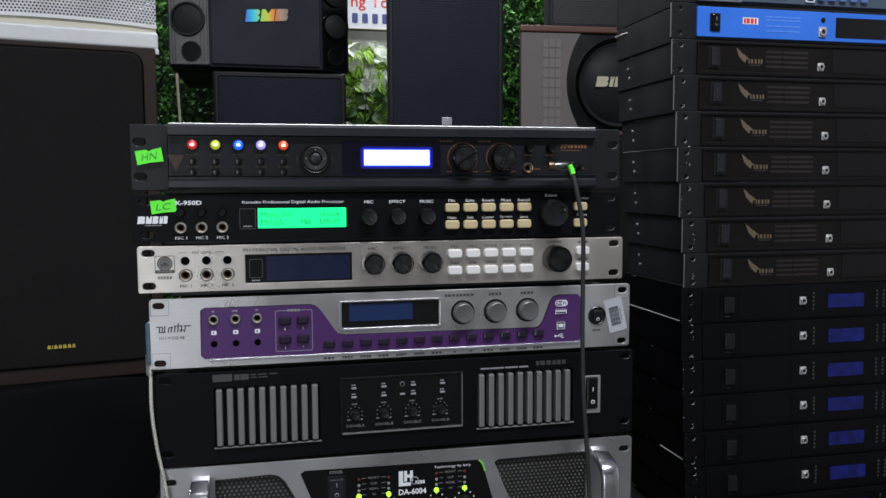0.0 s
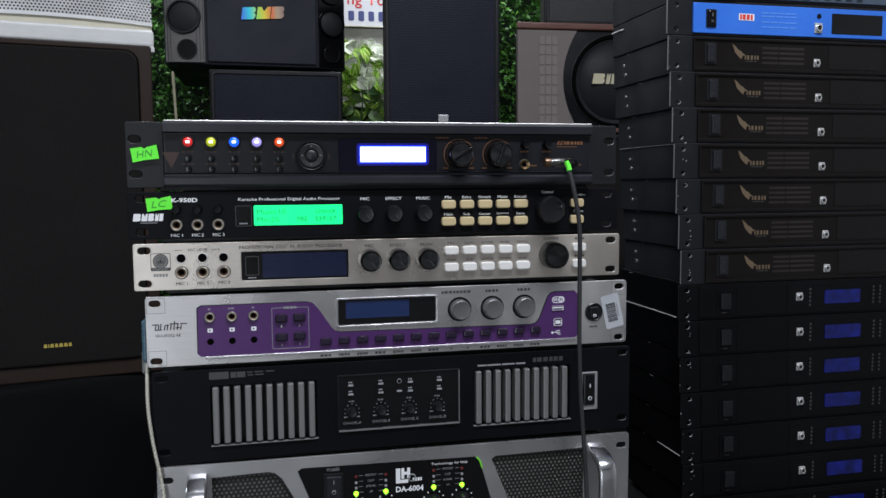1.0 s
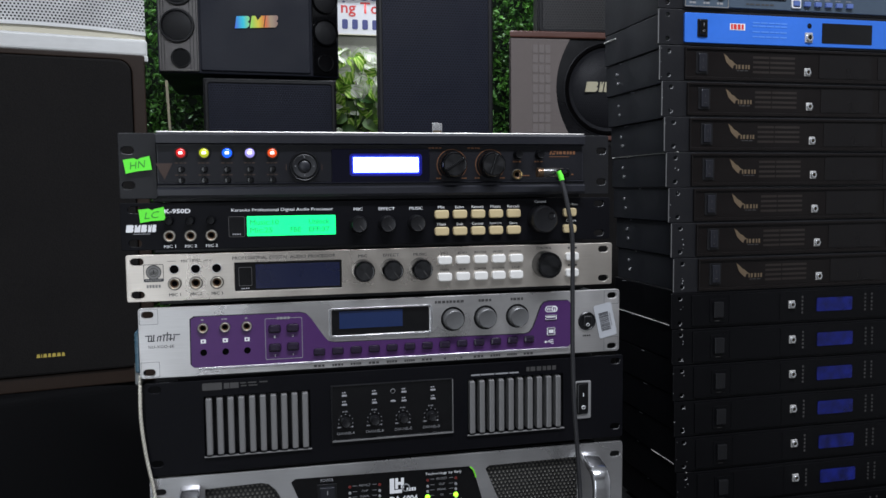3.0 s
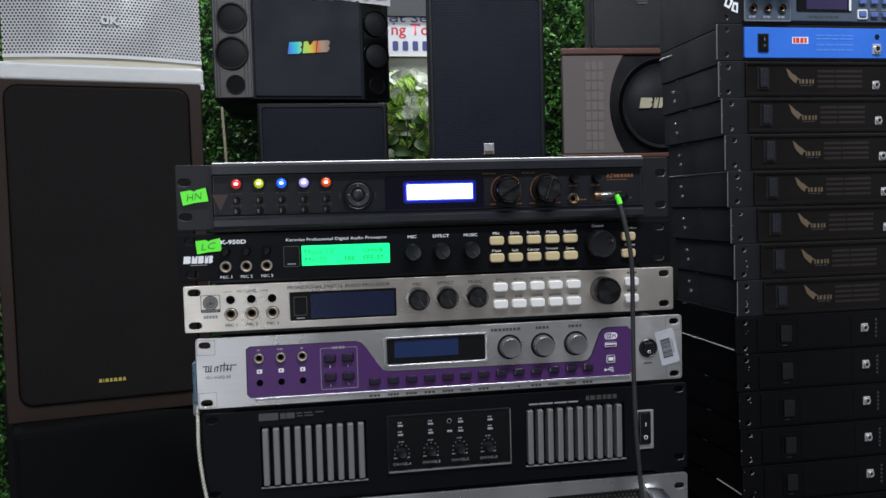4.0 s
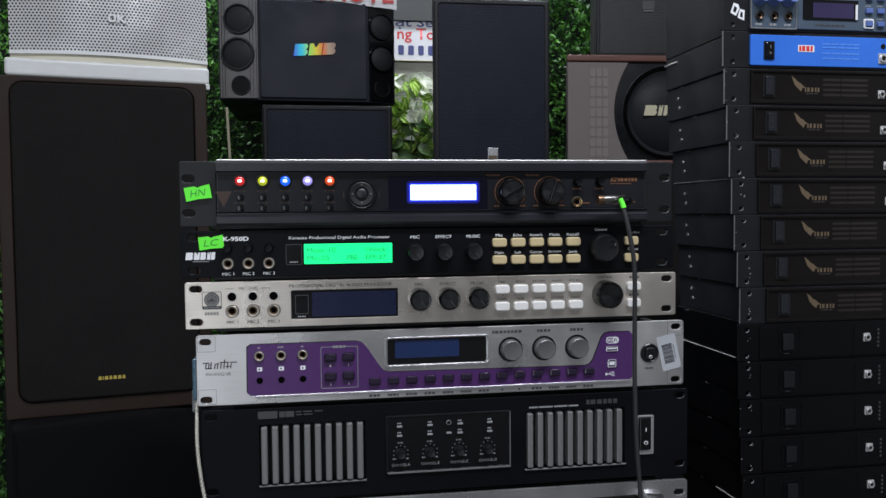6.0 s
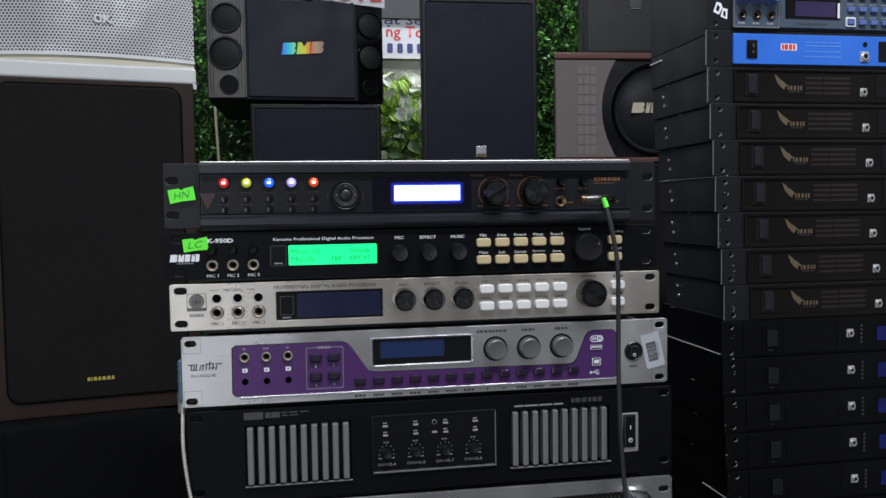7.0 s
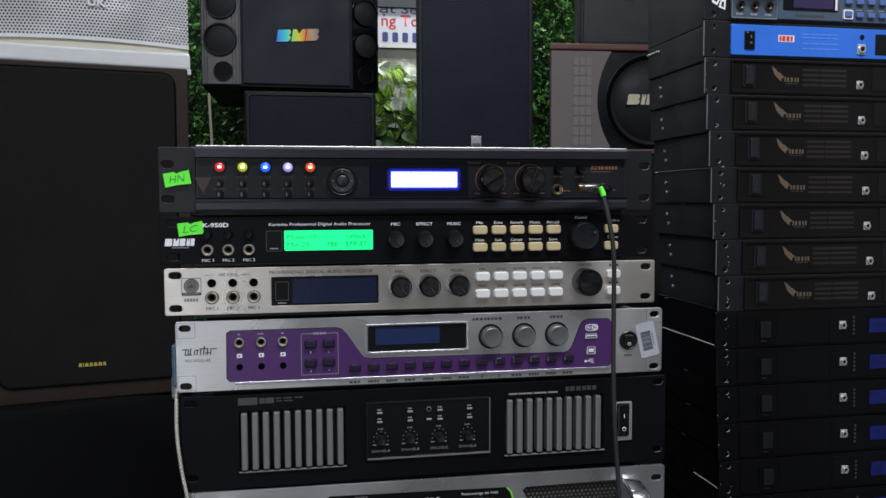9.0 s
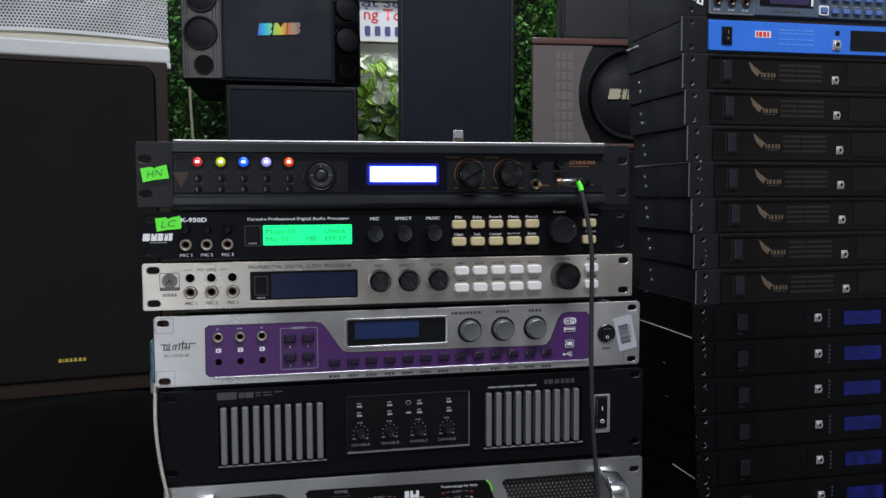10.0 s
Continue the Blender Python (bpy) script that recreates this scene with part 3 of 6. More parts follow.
def white_speaker():
    """White loudspeaker with a bowed perforated front, on a white board."""
    board = thing("white_board", pose(-0.4595, 0.664, 1.3365, 0, 0, 13), "white painted board lying on the walnut loudspeaker", "board")
    part("sheet", box(-0.16, 0.16, 0, 0.26, 0, 0.0292, 0.005, 3), "worn_white", board)
    part("end_lip", box(0.1525, 0.1605, -0.0012, 0.255, -0.009, 0.0015, 0.002, 2), "worn_white", board, "turned-down white end lip")
    t = thing("white_speaker", pose(-0.4585, 0.668, 1.3659, 0, 0, 12), "white loudspeaker with a bowed perforated steel grille", "speaker")
    n, w = 24, 0.316

    def arc(scale, push):
        return [((i / n - 0.5) * w * scale, push + 0.03 * ((2 * i / n - 1) ** 2)) for i in range(n + 1)]

    def bowed(scale, push, z0, z1, back):
        bm = bmesh.new()
        line = arc(scale, push) + [(w * scale / 2, back), (-w * scale / 2, back)]
        lo = [bm.verts.new((x, y, z0)) for x, y in line]
        hi = [bm.verts.new((x, y, z1)) for x, y in line]
        for i in range(len(line)):
            j = (i + 1) % len(line)
            bm.faces.new((lo[i], lo[j], hi[j], hi[i]))
        bm.faces.new(lo)
        bm.faces.new(hi)
        bmesh.ops.recalc_face_normals(bm, faces=bm.faces[:])
        return bm

    part("base", bowed(1.0, 0.004, 0.0, 0.0115, 0.22), "cream_paint", t, "cream plastic base rim")
    part("cabinet", bowed(0.99, 0.008, 0.012, 0.42, 0.22), "white_paint", t)
    part("grille", bowed(1.0, 0.0, 0.012, 0.415, 0.012 + 0.03), "perf_white", t, "white perforated steel grille")
    part("grille_rim", bowed(1.004, -0.001, 0.0118, 0.017, 0.043), "white_paint", t)
    bd = part("badge", plate(rounded(-0.006, 0.006, 0.0, 0.0135, 0.004), [rounded(-0.003, 0.003, 0.003, 0.0105, 0.002)], -0.003, 0.0), "white_paint", t, "small white badge", at=(0.002, -0.0015, 0.068))
    part("badge_stroke", plate([(0.008, 0), (0.0115, 0), (0.0115, 0.005), (0.0185, -0.001), (0.0225, 0), (0.015, 0.0068), (0.021, 0.013), (0.017, 0.013), (0.0115, 0.008), (0.0115, 0.0135), (0.008, 0.0135)], [], -0.003, 0.0), "white_paint", bd)


def driver(parent, x, z, r, y=0.0, turn=(0, 0, 0), name="driver", cone="cone", rim="black_plastic"):
    d = part(name, as_mesh("driver_rim", lathe([(r, 0.0), (r, -0.004), (r * 0.96, -0.007), (r * 0.88, -0.007), (r * 0.84, -0.004), (r * 0.84, 0.0)], 36)), rim, parent, at=(x, y, z), turn=turn)
    part("cone", lathe([(r * 0.85, -0.002), (r * 0.6, -0.0045), (r * 0.3, -0.0055), (0, -0.006)], 32), cone, d)
    return d


def karaoke_speaker():
    """Wide black loudspeaker: flat centre, swept-back cheeks with two small drivers and a port each."""
    t = thing("karaoke_speaker", pose(-0.1225, 1.04, 1.358, 0, 0, 2.5), "black wide karaoke loudspeaker with two round drivers each side", "speaker")
    h = 0.226
    xa, xb, xl, xr = -0.115, 0.122, -0.203, 0.188
    bm = bmesh.new()
    line = [(xl, 0.012), (xa, 0.0), (xb, 0.0), (xr, 0.02), (xr - 0.02, 0.4), (xl + 0.02, 0.4)]
    lo = [bm.verts.new((x, y, 0)) for x, y in line]
    hi = [bm.verts.new((x, y, h)) for x, y in line]
    for i in range(6):
        j = (i + 1) % 6
        bm.faces.new((lo[i], lo[j], hi[j], hi[i]))
    bm.faces.new(lo)
    bm.faces.new(hi)
    bmesh.ops.recalc_face_normals(bm, faces=bm.faces[:])
    bmesh.ops.bevel(bm, geom=bm.edges[:], offset=0.003, segments=2, profile=0.5, affect="EDGES")
    part("cabinet", bm, "blue_black", t)
    part("grille", plate(rounded(xa + 0.001, xb - 0.001, 0.006, h - 0.006, 0.004), [], -0.006, 0.001, 0.002), "blue_black", t)
    lean = math.degrees(math.atan2(-0.012, xa - xl))
    ch = part("cheek", plate(rounded(-0.041, 0.041, 0.004, h - 0.004, 0.003), [], -0.003, 0.002, 0.001), "grey_ash", t, "grey veneer cheek with fine grooves", at=((xl + xa) / 2, 0.0035, 0), turn=(0, 0, lean))
    groove = as_mesh("groove", box(-0.0006, 0.0006, -0.0035, -0.0025, 0.006, h - 0.006, 0))
    for gx in (-0.036, -0.03, 0.024, 0.031, 0.038):
        part("groove", groove, "black_plastic", ch, at=(gx, 0, 0))
    for x, z, rad in ((0.001, 0.176, 0.0335), (-0.002, 0.1, 0.0365)):
        driver(ch, x, z, rad, -0.003)
    port = part("port", ring_mesh(0.021, 0.019, 0.004), "black_plastic", ch, at=(0.004, -0.003, 0.032))
    part("port_hole", disc(0.0185), "deep_black", port, at=(0, -0.001, 0))
    lean = math.degrees(math.atan2(0.02, xr - xb))
    ch = part("cheek", plate(rounded(-0.03, 0.03, 0.004, h - 0.004, 0.003), [], -0.003, 0.002, 0.001), "gloss_black", t, "glossy black cheek", at=((xb + xr) / 2, 0.009, 0), turn=(0, 0, lean))
    for z in (0.172, 0.1):
        driver(ch, 0.0, z, 0.031, -0.003, rim="gloss_black")
    port = part("port", ring_mesh(0.019, 0.017, 0.004), "black_plastic", ch, at=(0, -0.003, 0.032))
    part("port_hole", disc(0.0165), "deep_black", port, at=(0, -0.001, 0))
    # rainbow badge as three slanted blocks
    b = part("badge", slanted_blocks(((-0.0465, 0.03), (-0.014, 0.029), (0.0165, 0.028)), 0.0258), "rainbow", t, "rainbow hologram badge", at=(0.0045, -0.0065, 0.101), turn=(0, -4, 0))
    return b


def slanted_blocks(spans, h, depth=0.003, lean=0.006):
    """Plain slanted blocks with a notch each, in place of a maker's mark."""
    bm = bmesh.new()
    for n, (x, w) in enumerate(spans):
        if n % 2:
            q = ((0, 0), (1, 0), (1, 1), (0.72, 1), (0.5, 0.62), (0.28, 1), (0, 1))
        else:
            q = ((0, 0), (0.86, 0), (1, 0.18), (1, 0.4), (0.86, 0.52), (0.96, 0.64), (0.96, 0.86), (0.84, 1), (0, 1))
        q = [(x + w * u + lean * v, h * v) for u, v in q]
        f = [bm.verts.new((px, -depth, pz)) for px, pz in q]
        k = [bm.verts.new((px, 0, pz)) for px, pz in q]
        bm.faces.new(f)
        for i in range(len(q)):
            j = (i + 1) % len(q)
            bm.faces.new((f[j], f[i], k[i], k[j]))
    bmesh.ops.recalc_face_normals(bm, faces=bm.faces[:])
    return bm


def grille_speaker(name, x, y, z, w, d, h, label, turn=0.0, cloth="perf_black", inset=0.012, badge=None, taper=0.6):
    t = thing(name, pose(x, y, z, 0, 0, turn), label, "speaker")
    part("cabinet", tapered(w, w * taper, 0, d, 0, h), "black_ash", t)
    part("grille_frame", plate(rounded(-w / 2 + 0.004, w / 2 - 0.004, 0.004, h - 0.004, 0.009), [rounded(-w / 2 + inset, w / 2 - inset, inset, h - inset, 0.006)], -0.006, 0.0, 0.002), "ear_black", t)
    part("grille", plate(rounded(-w / 2 + inset - 0.001, w / 2 - inset + 0.001, inset - 0.001, h - inset + 0.001, 0.006), [], -0.0035, 0.0), cloth, t, "perforated steel grille")
    if badge:
        bx, bz, bw, bh, bm_, lab = badge
        b = part("badge", box(bx - bw / 2, bx + bw / 2, -0.0065, -0.003, bz - bh / 2, bz + bh / 2, 0.0008), bm_, t, lab)
        return t, b
    return t, None


M["dome"] = perforated("black_dome_mesh", (0.0105, 0.0108, 0.014), (0.003, 0.003, 0.004), 0.0038, 0.55, 0.55)
M["dome"].node_tree.nodes["Principled BSDF"].inputs["Specular IOR Level"].default_value = 0.25


def brown_speaker():
    w, h = 0.43, 0.226
    t = thing("brown_speaker", pose(0.6085, 0.798, 1.2024, 0, 0, -4), "taupe cloth karaoke loudspeaker with a red-brown wooden top", "speaker")
    part("cabinet", tapered(w, 0.2, 0.012, 0.3, 0.0, h - 0.014, 0.003), "black_ash", t)
    part("top_board", tapered(w + 0.006, 0.206, -0.006, 0.3, h - 0.0135, h, 0.003), "redwood", t, "red-brown wooden top edge")
    part("bottom_board", box(-w / 2 - 0.003, w / 2 + 0.003, -0.004, 0.0115, 0.0, 0.01, 0.003, 3), "redwood", t)
    n = 20

    def bite(side):
        rim = [(side * (0.116 - 0.03 * (2 * i / n - 1) ** 2), 0.011 + (h - 0.026) * i / n) for i in range(n + 1)]
        out = [(side * (w / 2 - 0.001), h - 0.015), (side * (w / 2 - 0.001), 0.011)]
        return (rim + out)[::side]

    for side in (-1, 1):
        g = part("grille", plate(bite(side), [], -0.002, 0.0115, 0.001), "taupe_cloth", t, "taupe grille cloth over square lattice")
        cell = as_mesh("lattice_cell", plate(rounded(-0.0055, 0.0055, -0.0085, 0.0085, 0.002), [], -0.0009, 0.0))
        for i in range(3):
            for j in range(9):
                part("lattice_cell", cell, "taupe_cell", g, at=(side * (0.135 + 0.0135 * i), -0.0021, 0.026 + 0.0205 * j))
    part("centre_baffle", plate([(-0.125, 0.011), (0.125, 0.011), (0.125, h - 0.015), (-0.125, h - 0.015)], [], 0.002, 0.0117), "black_plastic", t)
    dome = part("dome", lathe([(0.099, 0.0), (0.099, -0.002), (0.094, -0.0035), (0.089, -0.001), (0.081, 0.0), (0.076, -0.004), (0.05, -0.014), (0.025, -0.017), (0, -0.018)], 48), "dome", t, "round black bowed cover", at=(0.0, 0.0018, 0.108))
    # the groove's shade is a near-black ring set before the rim
    part("groove", lathe([(0.0975, -0.0028), (0.095, -0.0042), (0.0905, -0.0042), (0.088, -0.001)], 48), "hole_black", dome, "dark ring for the shade in the groove")
    part("badge", slanted_blocks(((-0.042, 0.026), (-0.0125, 0.008), (-0.0015, 0.008), (0.0095, 0.026)), 0.021, lean=0.004), "gilt", dome, "pale gold badge", at=(-0.0165, -0.0168, -0.0075))


wooden_speaker()
black_box_speaker()
white_speaker()
karaoke_speaker()
grille_speaker("perforated_speaker", -0.0905, 1.045, BENCH, 0.292, 0.36, 0.7515, "black perforated loudspeaker under the karaoke loudspeaker")
sp, bd = grille_speaker("tall_speaker", 0.2327, 0.8, 1.1325, 0.24, 0.28, 0.4, "tall black loudspeaker with a perforated grille and small badge", -1.5, badge=(0.0, 0.092, 0.0205, 0.0225, "chrome", "small silver badge with an orange foot"))
part("badge_foot", box(-0.0088, 0.0088, -0.0072, -0.0064, 0.0815, 0.0885, 0.0003), "ink_tan", bd)
grille_speaker("black_speaker", 0.2327, 0.8, BENCH, 0.25, 0.28, 0.5322, "black box loudspeaker under the tall loudspeaker")
grille_speaker("black_speaker", 0.6085, 0.8, BENCH, 0.42, 0.28, 0.6022, "black box loudspeaker under the brown loudspeaker", cloth="cloth")
brown_speaker()
sp, bd = grille_speaker("grey_grille_speaker", 0.661, 0.82, 1.4287, 0.4, 0.26, 0.3, "dark grey perforated loudspeaker on the brown loudspeaker", -6, "perf_grey", taper=0.72, badge=(-0.086, 0.109, 0.026, 0.019, "ink_dim", "small dark badge"))


part("badge_line", box(-0.097, -0.075, -0.0068, -0.006, 0.0965, 0.0982, 0.0003), "ink_grey", bd, "thin silver underline")


# ---- banner, poster and greenery ----
def banner():
    """White banner bent over the karaoke loudspeaker, red letters cut by its fold."""
    t = thing("banner", pose(-0.1126, 1.032, 1.5855, 0, 0, 2.5), "white vinyl banner with red letters on the loudspeaker", "banner")
    bm = bmesh.new()
    n = 20
    rows = []
    for z, y in ((0.0, 0.0), (0.02, 0.002), (0.06, 0.004), (0.17, 0.01)):
        rows.append([bm.verts.new((-0.13 + 0.31 * i / n, y + 0.003 * math.sin(i * 0.9), z - (0.02 * (i / n) ** 2 if z < 0.01 else 0.012 * (i / n) ** 2))) for i in range(n + 1)])
    for a, b in zip(rows, rows[1:]):
        for i in range(n):
            bm.faces.new((a[i], a[i + 1], b[i + 1], b[i]))
    made = bmesh.ops.extrude_face_region(bm, geom=bm.faces[:])
    for v in made["geom"]:
        if isinstance(v, bmesh.types.BMVert):
            v.co.y += 0.0015
    bmesh.ops.recalc_face_normals(bm, faces=bm.faces[:])
    part("sheet", bm, "paper", t)
    letter("CHUYÊ", 0.08, 0.018, 0.185, 0.05, "ink_red", t, y=-0.006, bold=0.02)


def poster():
    t = thing("poster", pose(0.161, 1.412, 1.528), "white paper poster with blue and red writing on the board", "poster")
    part("sheet", box(-0.11, 0.11, 0, 0.0015, 0, 0.1045, 0.0003, 1), "paper", t)
    letter("ật Se", -0.006, 0.1, 0.105, 0.034, "ink_navy", t, bold=0.015)
    letter("ng To", -0.0015, 0.066, 0.104, 0.04, "ink_red", t, bold=0.012)
    num = as_mesh("print_bar", plate(rounded(-0.0078, 0.0078, 0, 0.026, 0.004), [], -0.0002, 0.0))
    for k in range(4):
        part("print_bar", num, "ink_navy", t, at=(-0.0435 + 0.0275 * k, -0.0004, 0.013))
    part("edge_strip", box(-0.11, 0.11, -0.001, 0.002, -0.003, -0.0001, 0.0003, 1), "cream_paint", t)


def grey_board():
    t = thing("grey_board", pose(0.161, 1.404, 1.6325), "plain grey board hanging over the top of the poster", "board")
    part("sheet", box(-0.15, 0.3, 0, 0.006, 0, 0.35, 0.001, 1), "grey_board", t)


def leaf_mesh(length, width, fold=0.25, droop=0.3, n=5):
    bm = bmesh.new()
    mid, lft, rgt = [], [], []
    for i in range(n + 1):
        u = i / n
        w = width * 0.5 * (math.sin(math.pi * min(1, u * 0.92 + 0.08)) ** 0.7) * (1.15 - 0.5 * u)
        x, z = length * u, -droop * length * u * u
        mid.append(bm.verts.new((x, 0, z)))
        if i == n:
            lft.append(mid[-1])
            rgt.append(mid[-1])
        else:
            lft.append(bm.verts.new((x - 0.1 * w, w, z + fold * w)))
            rgt.append(bm.verts.new((x - 0.1 * w, -w, z + fold * w)))
    for i in range(n):
        for s in (lft, rgt):
            q = [mid[i], s[i], s[i + 1], mid[i + 1]]
            q = [v for k, v in enumerate(q) if v not in q[:k]]
            bm.faces.new(q if s is rgt else q[::-1])
    soften(bm, 60)
    return as_mesh("leaf", bm)


def vine():
    t = thing("vine", pose(0.161, 1.4, 1.1233), "artificial hanging vine with bright and pale variegated leaves", "plant")
    rng = random.Random(7)
    kinds = [("vine", leaf_mesh(0.038, 0.036, 0.25, 0.4, 7)), ("vine", leaf_mesh(0.032, 0.033, 0.15, 0.6, 7)), ("vine_pale", leaf_mesh(0.042, 0.036, 0.3, 0.3, 7)), ("vine_dark", leaf_mesh(0.046, 0.03, 0.3, 0.5))]
    for k in range(7):
        x = -0.075 + 0.026 * k
        pts = [(x, -0.01, 0.35), (x + rng.uniform(-0.02, 0.02), -0.035, 0.32), (x + rng.uniform(-0.03, 0.03), -0.045, 0.2), (x + rng.uniform(-0.03, 0.03), -0.03, 0.05)]
        part("stem", sweep(pts, 0.0014, 5, 4), "stem", t)
    for k in range(270):
        z = 0.345 * (1 - (k / 270) ** 1.1)
        # more pale leaves towards the top carry the strong light there
        top = z > 0.22
        pick = rng.random()
        m, me = kinds[(2 if pick > 0.58 else (0 if pick > 0.36 else 1)) if top else (3 if pick > 0.42 else (2 if pick < 0.16 else 1))]
        part("leaf", me, m, t, at=(rng.uniform(-0.085, 0.09), rng.uniform(-0.055, -0.012), z + 0.012), turn=(rng.uniform(40, 100), rng.uniform(10, 170), rng.uniform(-35, 35)))


def hedge():
    t = thing("hedge_mat", pose(0, 1.56, 0), "green artificial boxwood hedge mat covering the wall", "hedge", kind="stuff")
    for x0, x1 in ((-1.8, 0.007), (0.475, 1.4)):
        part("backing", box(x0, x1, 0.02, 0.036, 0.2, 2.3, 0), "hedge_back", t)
    rng = np.random.default_rng(3)
    n = 62000
    x = np.where(rng.random(n) < 0.68, rng.uniform(-1.5, 0.002, n), rng.uniform(0.48, 1.05, n))
    z = rng.uniform(0.25, 2.0, n)
    lump = 0.03 * np.sin(x * 41) * np.sin(z * 37) + 0.02 * np.sin(x * 97 + 1) * np.sin(z * 83)
    y = -0.06 + lump + rng.uniform(-0.045, 0.06, n)
    c = np.stack([x, y, z], 1)
    a = rng.normal(size=(n, 3))
    a /= np.linalg.norm(a, axis=1, keepdims=True)
    b = rng.normal(size=(n, 3)) + np.array([0, -0.8, 0.8])
    b = np.cross(a, b)
    b /= np.linalg.norm(b, axis=1, keepdims=True)
    size = rng.uniform(0.006, 0.0115, (n, 1))
    nn = np.cross(a, b) * size * 0.25
    verts = np.stack([c - a * size, c + b * size * 0.55 + nn, c + a * size, c - b * size * 0.55 + nn], 1).reshape(-1, 3)
    i = np.arange(n)[:, None] * 4
    faces = np.concatenate([i + np.array([[0, 1, 2]]), i + np.array([[0, 2, 3]])], 1).reshape(-1, 3)
    me = bpy.data.meshes.new("leaves")
    me.from_pydata(verts.tolist(), [], faces.tolist())
    part("leaves", me, "hedge", t, "small glossy boxwood leaves", kind="stuff")


banner()
poster()
grey_board()
vine()
hedge()
st = thing("wooden_stick", pose(-0.2777, 1.0, 0.6, 0, -2.2, 0), "thin pale wooden stick leaning behind the units", "stick")
part("rod", lathe([(0.0028, 0), (0.0028, -0.735), (0.0015, -0.738), (0, -0.738)], 10), "wood_stick", st, turn=(-90, 0, 0))


# ---- the stack of rack units ----
RACK = 0.4826
BUTTON = as_mesh("button", plate(rounded(-0.0072, 0.0072, -0.0043, 0.0043, 0.0026, 5), [], -0.004, 0.001, 0.0011))


def slot_lips(t, places, w, h, y=0.0008, r=0.00024):
    """Crescents of bare metal for the glint along the mounting slots' lower lips."""
    pts = [(w / 2 - h / 2 + h / 2 * math.cos(radians(a)), 0, h / 2 * math.sin(radians(a))) for a in (25, -20, -60, -90)]
    me = as_mesh("slot_lip", sweep(pts + [(-w * 0.12, 0, -h / 2)], r, 6, 3))
    for x, z in places:
        part("slot_lip", me, "slot_glint", t, at=(x, y, z))


def rack_plate(t, w, h, material, holes=(), r=0.002, thick=0.003, inset=0.0125, slot_size=(0.011, 0.0062), bevel=0.0005, zs=None):
    """Front sheet with the four mounting slots."""
    zs = zs or (0.0065, h - 0.0065)
    cut = [slot(sx * (w / 2 - inset), z, *slot_size) for sx in (-1, 1) for z in zs]
    slot_lips(t, [(w / 2 - inset, z) for z in zs], *slot_size)
    return part("front_panel", plate(rounded(-w / 2, w / 2, 0, h, r), cut + list(holes), 0, thick, bevel), material, t)


M["ink_triangle"] = mat("faint_copper_ink", (0.034, 0.016, 0.01), 0.45, 0.1, 0.5, 200, 0)


